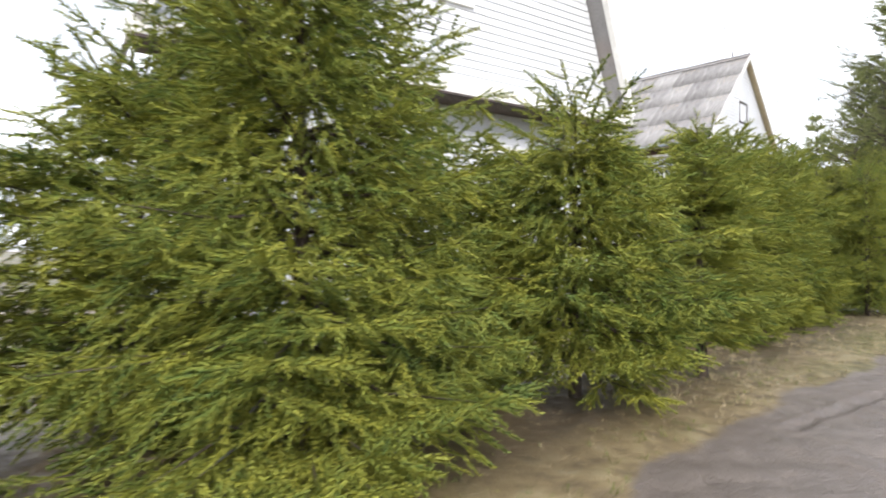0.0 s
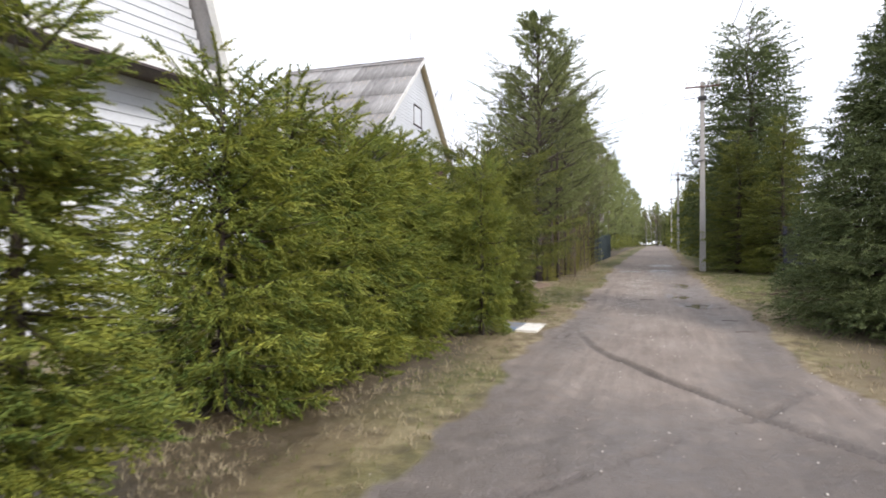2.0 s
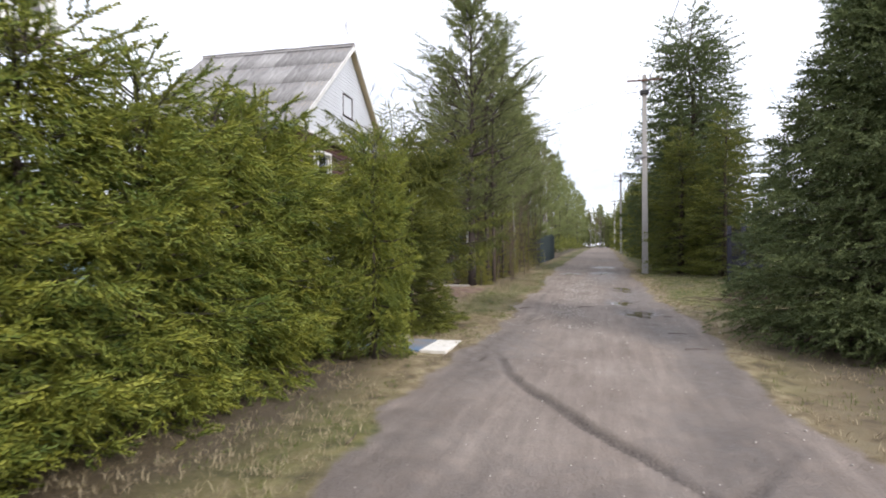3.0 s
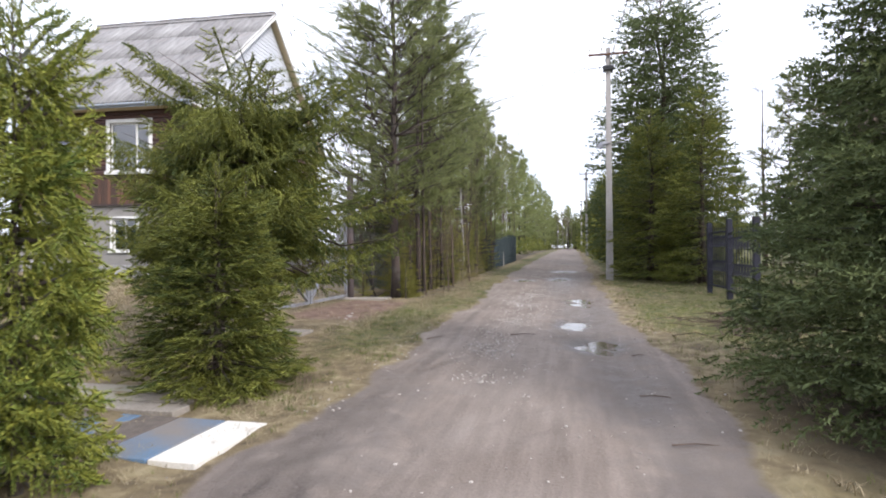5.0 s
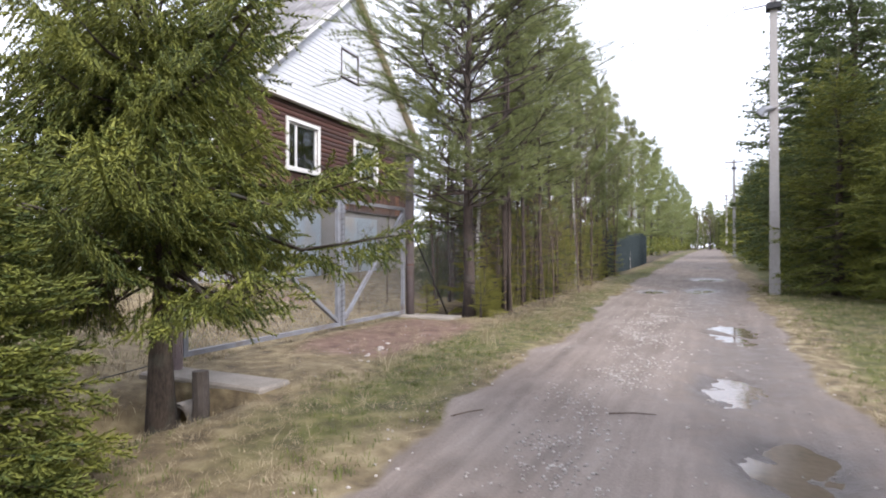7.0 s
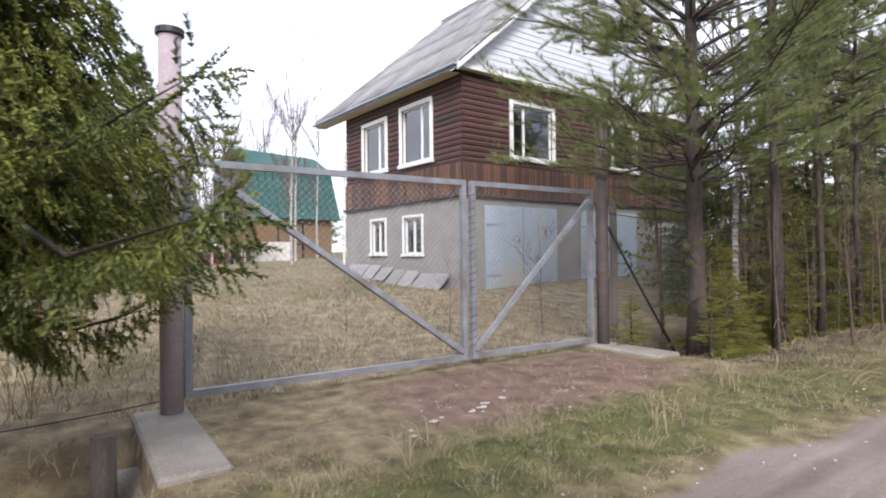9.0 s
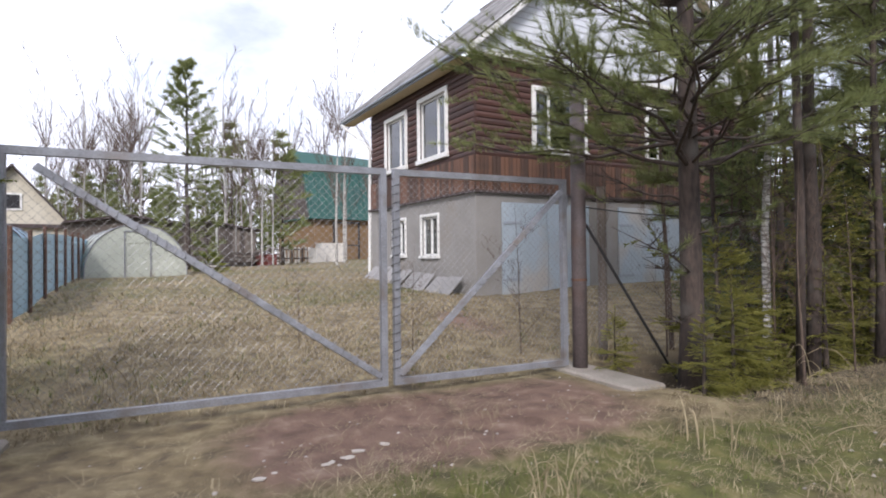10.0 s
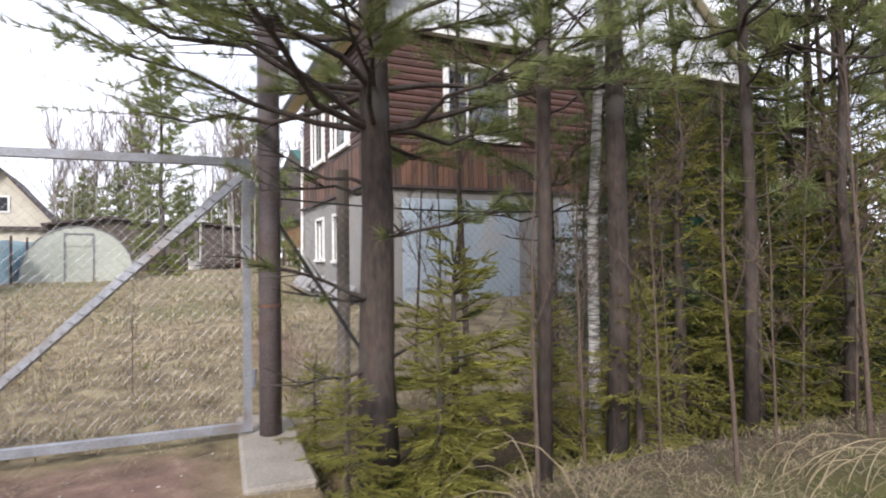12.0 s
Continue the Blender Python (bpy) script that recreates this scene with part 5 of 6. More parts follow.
def cable(a, b, sag, r=0.008):
    pts = []
    for i in range(17):
        k = i / 16
        p = Vector(a).lerp(Vector(b), k)
        pts.append((p.x, p.y, p.z - sag * 4 * k * (1 - k)))
    return tagged(new("cable", Build().tube(pts, r, 4, False).mesh("cable", BLACK)), "thin black overhead power cable", "cable", "overhead cables")


zt = gz(2.42, 29.4) + 7.5
z2 = gz(2.5, 62) + 7.35
for dx in (-0.58, -0.2, 0.2, 0.58):
    cable((2.42 + dx, 29.28, zt), (2.5 + dx, 61.9, z2), 0.7)
    cable((2.5 + dx, 61.9, z2), (2.6 + dx, 95.9, gz(2.6, 96) + 7.35), 0.7)
cable((2.3, 29.3, zt - 0.35), (-9.2, 33.5, 6.4), 0.5, 0.01)
cable((2.42, 29.25, zt - 0.6), (2.9, -6, 7.2), 0.5, 0.012)


# ---- beside the gate and the ditch ----
# painted boards laid over the ditch as a small bridge
bridge = thing("plank_bridge", pose(0, 0, 0), "low bridge of worn white, blue and grey boards", "bridge")
zb = 0.07
for x0, x1, material, nm in ((-1.26, -0.93, WHITE_BOARD, "white worn board"), (-1.66, -1.275, BLUE_TILE, "faded blue painted board"), (-1.98, -1.675, OLD_WOOD, "bare dark board"), (-2.36, -1.995, BLUE_TILE, "faded blue painted board"), (-2.72, -2.375, OLD_WOOD, "bare dark board"), (-3.1, -2.735, WHITE_BOARD, "white worn board")):
    part("board", Build().box(x0, x1, 13.22, 14.03, zb - 0.03, zb + 0.012 + 0.004 * (x0 % 0.3), 0.004), material, bridge, nm)
for i in range(3):
    part("plank", Build().box(-4.2, -1.75 - 0.12 * i, 14.06 + i * 0.22, 14.265 + i * 0.22, zb - 0.02, zb + 0.04 + 0.006 * i, 0.006), CONCRETE, bridge, "weathered grey plank")

# culvert pipe under the slab and an old cut stake
part("pipe_wall", Build().tube([(0, 0, 0), (0, 0.9, 0)], 0.17, 20, False).tube([(0, 0.9, 0), (0, 0, 0)], 0.14, 20, False), CONCRETE, thing("culvert_pipe", pose(-3.25, 17.35, -0.14), "round concrete culvert pipe in the ditch", "pipe"), "", True)
slab(-3.9, -2.6, 17.62, 17.75, -0.45, 0.0, "rough concrete end wall under the slab")
part("stake", Build().tube([(0, 0, -0.3), (0.01, 0, 0.1), (0.0, 0, 0.36)], [0.075, 0.07, 0.068], 10), OLD_WOOD, thing("wooden_stake", pose(-2.92, 17.32, 0.0), "grey weathered wooden stake by the ditch", "stake"))


def fence_post(x, y, h, material, label, r=0.035, lean=0.0):
    ob = thing("fence_post", pose(x, y, gz(x, y), 0, lean, 0), label, "fence post", "wire fence posts")
    part("post", Build().tube([(0, 0, -0.15), (0, 0, h)], r, 8), material, ob)
    return ob


fence_post(-4.1, 15.5, 1.75, RUST, "rusty thin steel fence post", 0.03)
fence_post(-4.2, 12.6, 1.7, RUST, "rusty thin steel fence post", 0.03)
fence_post(-4.1, 23.25, 1.9, OLD_WOOD, "grey wooden post behind the gate post", 0.05)
fence_post(-4.0, 26.2, 1.9, OLD_WOOD, "grey wooden fence post", 0.045)
fence_post(-4.0, 29.2, 1.9, OLD_WOOD, "grey wooden fence post", 0.045)
part("strut", Build().tube([(0, 0, 0), (0.25, 1.0, -1.65)], 0.015, 6), BLACK, thing("brace_strut", pose(-3.76, 22.74, 1.72), "thin dark iron strut bracing the gate post", "strut"))
for z in (0.2, 1.75):
    cable((-3.87, 17.75, z + 0.1), (-4.1, 15.5, z), 0.04, 0.006)
    cable((-4.1, 15.5, z), (-4.2, 12.6, z), 0.05, 0.006)
cable((-3.8, 22.75, 1.9), (-4.0, 26.2, 1.95), 0.08, 0.008)
cable((-4.0, 26.2, 1.95), (-4.0, 29.2, 2.0), 0.08, 0.008)
fence_mesh = thing("wire_fence", pose(-3.98, 0, 0.12), "sagging diamond wire fence beside the gate post", "fence")
part("wire_mesh", chain_link(Build(), 22.8, 26.2, 0.2, 1.75, 0.0), WIRE, fence_mesh)
# green netting on the fence behind the pines
net = thing("net_fence", pose(-4.05, 0, 0.15), "dark green netting stretched on the fence", "fence")
b = Build()
for k in range(6):
    ya, yb = 26.3 + k * 0.18, 26.48 + k * 0.18
    xa, xb = 0.03 * math.sin(ya * 5), 0.03 * math.sin(yb * 5)
    for o in (0.0, 0.006):
        b.quad((xa - o, ya, 0.25), (xb - o, yb, 0.25), (xb - o, yb, 1.75 + 0.04 * math.sin(yb * 3)), (xa - o, ya, 1.75 + 0.04 * math.sin(ya * 3)))
part("net", b, GREEN_NET, net)
part("stake", Build().tube([(0, 26.28, 0), (0, 26.28, 1.95)], 0.025, 8), STEEL, net)
# profiled sheet fence further along
sheet_fence = thing("sheet_fence", pose(-2.9, 0, 0), "dark blue-green profiled metal sheet fence", "fence")
for i in range(14):
    y0 = 37.0 + i * 1.15
    zz = gz(-2.9, y0) + 0.1
    prof = []
    for k in range(12):
        prof += [(0.02 * (1 if k % 2 else -1), y0 + k * 1.13 / 12), (0.02 * (1 if k % 2 else -1), y0 + (k + 0.8) * 1.13 / 12)]
    outline = prof + [(x - 0.006, y) for x, y in reversed(prof)]
    part("sheet", Build().prism(outline, "z", zz, zz + 1.95), FAR_FENCE, sheet_fence)


# ---- wrought-iron fence on the other side ----
def iron_panel(length, h):
    b = Build()
    for z in (0.15, h - 0.12):
        b.box(0, length, -0.015, 0.015, z, z + 0.03)
    n = 9
    for i in range(n):
        x = length * (i + 0.5) / n
        b.tube([(x, 0, 0.12), (x, 0, h)], 0.009, 5)
        for s in (1, -1):
            for z in (0.45, 1.0):
                pts = []
                for k in range(9):
                    a = k * 0.62
                    rr = 0.10 * (1 - k / 11)
                    pts.append((x + s * (0.02 + rr * math.sin(a)), 0.012 * s, z + 0.22 - rr * math.cos(a) * 1.6))
                b.tube(pts, 0.008, 4)
    return b.mesh("panel", IRON)


iron = thing("iron_fence", pose(4.5, 0, 0), "dark blue wrought-iron fence with scrolls", "fence")
pm = iron_panel(1.72, 1.5)
for i in range(3):
    y = 25.2 - i * 1.8
    z = gz(4.35, y)
    part("post", Build().box(-0.055, 0.055, y - 0.055, y + 0.055, z - 0.1, z + 1.72, 0.008), IRON, iron)
    if i < 2:
        p = part("panel", pm, None, iron)
        p.matrix_basis = pose(0, y - 1.76, gz(4.35, y - 0.9) + 0.05, 0, 0, 90)


# ---- heap of cut branches on the verge ----
rng = random.Random(5)
heap = Build()
for i in range(170):
    a = rng.uniform(0, 6.28)
    r = abs(rng.gauss(0, 0.55))
    x, y = r * math.cos(a) * 0.9, r * math.sin(a) * 1.3
    d = rng.uniform(0, 6.28)
    l = rng.uniform(0.25, 0.8)
    z = gz(3.75 + x, 19.2 + y) + rng.uniform(0.01, max(0.03, 0.26 - 0.2 * r))
    heap.tube([(x - math.cos(d) * l / 2, y - math.sin(d) * l / 2, z), (x, y, z + rng.uniform(0, 0.06)), (x + math.cos(d) * l / 2, y + math.sin(d) * l / 2, z + rng.uniform(-.02, .08))], [0.008, 0.007, 0.003], 4)
tagged(new("brush_heap", heap.mesh("brush_heap", TWIG)), "heap of cut grey-brown twigs on the verge", "brush heap", kind="stuff").location = (3.75, 19.2, 0)


# ---- the yard behind the gate ----
def greenhouse(m, w, h, ln, material, label):
    ob = thing("greenhouse", m, label, "greenhouse")
    n = 16
    arc = [(-w / 2 * math.cos(math.pi * i / n), h * math.sin(math.pi * i / n) ** 0.8) for i in range(n + 1)]
    b = Build()
    for i in range(n):
        (y0, z0), (y1, z1) = arc[i], arc[i + 1]
        b.quad((0, y0, z0), (0, y1, z1), (-ln, y1, z1), (-ln, y0, z0))
        b.quad((-0.0, y0 * 0.99, z0 * 0.99), (-ln, y0 * 0.99, z0 * 0.99), (-ln, y1 * 0.99, z1 * 0.99), (0, y1 * 0.99, z1 * 0.99))
    part("cover", b, material, ob, "", True)
    for x in (0.0, -ln):
        part("end_wall", Build().prism(arc, "x", x - 0.01, x + 0.01), material, ob)
    for k in range(4):
        x = 0.02 - k * ln / 3
        part("hoop", Build().tube([(x, y * 1.005, z * 1.005) for y, z in arc], 0.02, 5), STEEL, ob)
    part("door_frame", Build().bar((0.03, -0.4, 0), (0.03, -0.4, h * 0.88), 0.04).bar((0.03, 0.4, 0), (0.03, 0.4, h * 0.88), 0.04).bar((0.03, -0.4, h * 0.88), (0.03, 0.4, h * 0.88), 0.04), STEEL, ob)
    part("vent", Build().box(0.012, 0.03, -0.35, 0.35, h * 0.66, h * 0.84, 0.004), material, ob)
    return ob


greenhouse(pose(-21.3, 18.0, gz(-21.3, 18.0) - 0.05, 0, 0, 12), 3.15, 2.65 - gz(-21.3, 18.0), 4.6, POLYCARB, "hazy white arched polycarbonate greenhouse on grass")
greenhouse(pose(-19.5, 13.9, gz(-19.5, 13.9) - 0.05, 0, 0, 5), 3.0, 2.0, 5.0, BLUE_SHEET, "pale blue arched greenhouse behind the fence")
blue = thing("blue_fence", pose(0, 0, 0), "pale blue sheet fence with dark posts", "fence")
for i in range(8):
    x = -9.8 - i * 1.8
    y = 16.75 - 0.07 * i
    z, z2 = gz(x, y), gz(x - 1.8, y - 0.07)
    part("post", Build().tube([(x, y + 0.03, z - 0.1), (x, y + 0.03, z + 1.5)], 0.035, 6), RUST, blue)
    part("sheet", Build().quad((x, y, z + 0.05), (x - 1.8, y - 0.07, z2 + 0.05), (x - 1.8, y - 0.07, z2 + 1.35), (x, y, z + 1.35)).quad((x, y - 0.008, z + 0.05), (x, y - 0.008, z + 1.35), (x - 1.8, y - 0.078, z2 + 1.35), (x - 1.8, y - 0.078, z2 + 0.05)), BLUE_SHEET, blue)


def gable_house(name, m, w, d, wall_h, roof_h, wall, roof, label, window_m=None, over=0.4, category="house"):
    """Gable towards +x; w along y, d back along -x."""
    ob = thing(name, m, label, category)
    part("wall", Build().prism([(-w / 2, 0), (w / 2, 0), (w / 2, wall_h), (0, wall_h + roof_h), (-w / 2, wall_h)], "x", -d, 0), wall, ob)
    k = roof_h / (w / 2)
    for s in (1, -1):
        y = s * (w / 2 + over)
        z = wall_h - k * over
        part("roof_slope", Build().prism([(0, wall_h + roof_h + 0.02), (y, z + 0.02), (y, z + 0.12), (0, wall_h + roof_h + 0.14)], "x", -d - 0.3, over), roof, ob)
    if window_m:
        a, z, ww, hh = window_m
        wn_ = part("window", Build().box(0.01, 0.05, a - ww / 2 - 0.1, a + ww / 2 + 0.1, z - 0.1, z + hh + 0.1), WHITE_PAINT, ob)
        # opaque pane, the room's darkness painted on instead of glass
        part("pane", Build().box(0.052, 0.06, a - ww / 2, a + ww / 2, z, z + hh), ROOM_SHADE, wn_)
    return ob


gable_house("country_house", pose(-35.0, 11.75, 0.7, 0, 0, 8), 4.86, 7, 2.6, 2.92, YELLOW_WALL, DARK_ROOF, "pale yellow house with brown gable roof behind greenhouses", (0.0, 3.4, 0.62, 0.7))
part("eave_band", Build().box(0.0, 0.25, -2.8, 2.8, 2.4, 2.6), DARK_ROOF, bpy.data.objects["country_house.002"])
# green-roofed house on ochre walls, mostly hidden
gh = thing("country_house", pose(-40.2, 31.4, gz(-40.2, 31.4), 0, 0, 14), "ochre wooden house under a steep green metal roof", "house")
part("wall", Build().box(-6, 0, -3.2, 3.2, -0.2, 3.3), OCHRE, gh)
part("roof", Build().prism([(-6.4, 2.9), (0.5, 2.9), (-0.8, 6.9), (-3.0, 8.2), (-5.2, 6.9)], "y", -3.7, 3.7), GREEN_ROOF, gh, "green metal mansard roof")
part("gable", Build().prism([(-6.1, 3.0), (0.2, 3.0), (-1.0, 6.8), (-3.0, 8.0), (-5.0, 6.8)], "y", -3.74, -3.71), OLD_WOOD, gh)
for i in range(12):
    part("roof_rib", Build().bar((0.52, -3.5 + i * 0.62, 2.95), (-0.76, -3.5 + i * 0.62, 6.9), 0.035), GREEN_ROOF, gh)
part("porch_frame", Build().bar((1.6, -2.5, 0), (1.6, -2.5, 2.6), 0.12).bar((1.6, -0.5, 0), (1.6, -0.5, 2.6), 0.12).bar((1.6, -2.6, 2.6), (1.6, -0.4, 2.6), 0.12).bar((1.6, -2.5, 1.0), (1.6, -0.5, 1.0), 0.08), BLACK, gh)
shed = gable_house("shed", pose(-38.2, 21.2, gz(-38.2, 21.2) - 0.1, 0, 0, 10), 6.2, 3.5, 2.35, 0.45, OLD_WOOD, DARK_ROOF, "low dark wooden shed with flat roof", None, 0.3, "shed")
gable_house("shed", pose(-31.8, 17.2, gz(-31.8, 17.2) - 0.1, 0, 0, 10), 5.0, 3.0, 2.4, 0.35, OLD_WOOD, DARK_ROOF, "dark plank shed behind the greenhouse", None, 0.3, "shed")
for i in range(24):
    part("plank", Build().box(0.005, 0.03, -3.05 + i * 0.255, -2.81 + i * 0.255, 0.1, 2.45).mesh("plank", OLD_WOOD), None, shed)

# lumber and scrap in front of the shed
rng = random.Random(8)
lum = Build()
for i in range(60):
    a = rng.gauss(1.3, 0.35)
    l = rng.uniform(0.8, 2.4)
    x, y, z = rng.gauss(0, 0.5), rng.gauss(0, 0.6), rng.uniform(0.05, 0.75)
    z *= max(0.1, 1 - abs(y) * 0.7)
    lum.bar((x - math.cos(a) * l / 2, y - math.sin(a) * l / 2, z), (x + math.cos(a) * l / 2, y + math.sin(a) * l / 2, z + rng.uniform(-0.1, 0.2)), rng.uniform(0.03, 0.09))
tagged(new("lumber_heap", lum.mesh("lumber_heap", OLD_WOOD)), "untidy heap of grey boards and poles in the yard", "lumber heap", kind="stuff").location = (-31.0, 23.0, gz(-31.0, 23.0))


def crate(x, y, w, d, h, material, label, name, rz=10):
    ob = thing(name, pose(x, y, gz(x, y), 0, 0, rz), label, name.replace("_", " "))
    part("body", Build().box(-w / 2, w / 2, -d / 2, d / 2, 0, h, 0.02), material, ob)
    part("rim", Build().box(-w / 2 - 0.015, w / 2 + 0.015, -d / 2 - 0.015, d / 2 + 0.015, h - 0.06, h + 0.005, 0.008), material, ob)
    return ob


crate(-30.2, 23.6, 0.7, 0.9, 0.55, RED_PAINT, "faded red metal box beside the lumber", "metal_box")
crate(-35.2, 28.3, 1.0, 1.5, 1.2, WHITE_BOARD, "white plastic tank standing on the grass", "water_tank")
crate(-34.0, 27.2, 0.7, 0.8, 0.9, WHITE_BOARD, "white plastic tank standing on the grass", "water_tank", 30)
crate(-31.4, 21.0, 0.3, 0.5, 0.6, WHITE_BOARD, "white plastic bucket by the lumber", "bucket", 0)
part("pole", Build().tube([(0, 0, 0), (0, 0, 3.0)], 0.06, 8), WHITE_PAINT, thing("yard_pole", pose(-32.0, 21.3, gz(-32.0, 21.3)), "thin white pole standing before the shed", "pole"))
pal = thing("pallet_fence", pose(-34.2, 25.8, gz(-34.2, 25.8), 0, 0, 20), "grey rail fence of old pallets", "fence")
for i in range(14):
    part("picket", Build().box(-0.02, 0.02, -1.6 + i * 0.24, -1.48 + i * 0.24, 0, 1.0), WHITE_BOARD if i % 3 else OLD_WOOD, pal)
for z in (0.25, 0.8):
    part("rail", Build().box(0.021, 0.06, -1.7, 1.8, z, z + 0.09), OLD_WOOD, pal)
bush = spruce_meshes(81, 0.7, 0.7, 0.02, 0.5, template=SPRIG_MID, sprig=0.16, twig_step=0.16, whorl=0.1)
tree("low_bush", bush, place(-23.4, 20.4), "low round yellow-green bush by the greenhouse", "", "bush")

# ---- young trees and thicket at the gate pines ----
young = spruce_meshes(91, 1.5, 0.62, 0.06, 0.8, template=SPRIG_LOW, sprig=0.085, twig_step=0.09, sprig_step=0.045, whorl=0.15, per=7, inner=0.1, material=SAPLING)
yf = tree("young_spruce", young, place(-3.05, 23.75, 1.2), "thin young spruce under the pines", "saplings under the pines")
for x, y, s, rz in ((-2.7, 23.5, 0.72, 40), (-2.55, 22.95, 0.5, 90), (-3.3, 24.5, 0.9, 90), (-2.7, 24.9, 0.8, 200), (-3.6, 22.95, 0.5, 10)):
    tree_copy(yf, place(x, y, s, rz))
sapling = spruce_meshes(92, 2.9, 0.75, 0.05, 0.7, template=SPRIG_LOW, sprig=0.085, twig_step=0.15, sprig_step=0.065, whorl=0.16, per=6, inner=0.15, material=SAPLING, droop=0.3, hang=0.3)
sf = tree("young_spruce", sapling, place(-3.25, 25.75, 1.0), "dense olive young spruce in the thicket", "saplings under the pines")
for x, y, s, rz in ((-2.95, 26.25, 0.9, 80), (-3.9, 26.4, 1.1, 100), (-2.75, 27.1, 1.0, 170), (-3.5, 27.4, 1.2, 220), (-2.6, 28.4, 0.9, 290), (-3.0, 29.6, 1.0, 20), (-2.6, 33, 0.9, 40), (-2.5, 35.5, 0.9, 80), (-2.5, 31.0, 0.8, 130)):
    tree_copy(sf, place(x, y, s, rz))
shade_spruce = spruce_meshes(93, 3.0, 0.95, 0.03, 0.5, template=SPRIG_FAR, sprig=0.15, twig_step=0.2, sprig_step=0.1, whorl=0.2, per=7, inner=0.2, material=SPRUCE_DARK, core=900, fill=0.9, hang=0.3)
shade_first = tree("young_spruce", shade_spruce, place(-4.6, 26.3, 0.95), "dark dense young spruce behind the pine stems", "saplings under the pines")
for x, y, s, rz in ((-3.5, 26.9, 0.8, 60), (-4.3, 27.5, 1.0, 130), (-5.3, 27.3, 1.1, 210), (-3.4, 28.3, 0.9, 280), (-4.7, 28.8, 1.1, 330), (-3.6, 30.2, 1.0, 90)):
    tree_copy(shade_first, place(x, y, s, rz))
part("trunk", Build().tube([(0, 0, -0.1), (0.02, 0.01, 1.5), (-0.02, 0.03, 3.2), (0.02, 0.0, 6.5)], [0.042, 0.038, 0.034, 0.016], 9), PINE_BARK, thing("pine_pole", place(-2.4, 24.0), "slim bare reddish pine stem", "pine tree"), "", True)
part("trunk", Build().tube([(0, 0, -0.1), (0.03, 0.02, 1.2), (-0.02, 0.04, 2.6), (0.05, 0.0, 6.0)], [0.075, 0.065, 0.058, 0.025], 10), PINE_BARK, thing("pine_pole", place(-2.75, 24.75), "grey bare pine stem beside the birch", "pine tree"), "", True)
thicket = bare_mesh(73, 2.6, 0.012, 3, TWIG, 0.6, 0.1, 6)
th = bare_tree("shrub", thicket, place(-3.2, 25.6), "tangled leafless shrub under the pines", "leafless shrubs", "shrub")
for i, (x, y, s, rz) in enumerate(((-2.35, 24.75, 0.75, 15), (-2.2, 25.5, 0.8, 95), (-2.25, 26.3, 0.9, 260), (-3.1, 24.7, 1.1, 310), (-3.6, 25.4, 1.3, 220), (-4.3, 25.6, 1.4, 170), (-2.0, 27.0, 0.7, 5), (-2.6, 24.4, 0.8, 50), (-3.9, 24.0, 1.0, 120), (-2.7, 26.4, 1.1, 200), (-3.8, 27.2, 1.2, 280), (-2.4, 27.8, 1.0, 330), (-3.0, 29.0, 1.3, 20), (-2.5, 30.6, 1.3, 75), (-2.6, 34, 1.4, 160), (-4.9, 22.7, 0.7, 90), (-6.4, 20.4, 0.45, 0), (-5.6, 21.6, 0.5, 200), (-4.6, 16.2, 0.8, 45), (-5.2, 14.2, 0.9, 145), (4.9, 21.5, 1.0, 10), (5.6, 24.2, 1.2, 100), (7.0, 20.8, 1.6, 220))):
    tree_copy(th, place(x, y, s, rz))

# ---- dark bare trees and a house behind the iron fence ----
larch = bare_mesh(74, 7.5, 0.09, 3, TWIG, 0.75, 0.2, 7, 0.15)
lt = bare_tree("bare_tree", larch, place(8.4, 27.0), "dark leafless tree behind the iron fence", "leafless trees")
for x, y, s, rz in ((7.2, 23.5, 0.75, 60), (10.5, 29, 0.9, 150), (9.0, 36, 1.0, 250)):
    tree_copy(lt, place(x, y, s, rz))
gable_house("country_house", pose(15.5, 42, gz(15.5, 42), 0, 0, 200), 6, 8, 3.2, 4.2, RED_PAINT, DARK_ROOF, "dark red house with steep brown roof behind trees", (0, 1.2, 1.0, 1.2))
gable_house("shed", pose(13.0, 27.0, gz(13, 27), 0, 0, 190), 7, 4, 2.2, 1.2, DARK_ROOF, DARK_ROOF, "low dark brown shed behind the iron fence", None, 0.4, "shed")

# ---- far trees that close the view ----
tall_pine = pine_meshes(64, 10.1, 0.3, 1.75, TUFT_FAR, 0.22, 0.13, per=4, gap=0.42, twigs=9, dead=False)
tree("pine", tall_pine, place(-28.8, 19.75), "tall pine with rounded crown beyond the yard", "far trees", "pine tree")
far_pine = pine_meshes(65, 9.5, 0.15, 1.9, TUFT_MIN, 0.62, 0.11, per=5, gap=0.85, twigs=2, dead=False, per_twig=2, fine_limbs=False)
fp = tree("pine", far_pine, place(-49.5, 23.8, 1.2), "dark distant pine on the yard's edge", "far trees", "pine tree")
far_birch = bare_mesh(75, 11, 0.08, 2, BIRCH_BARK, 0.45, 0.25, 11, finest=0.014)
fb = bare_tree("birch", far_birch, place(-45, 21.2), "leafless white birch at the edge of woods", "far trees", "birch tree")
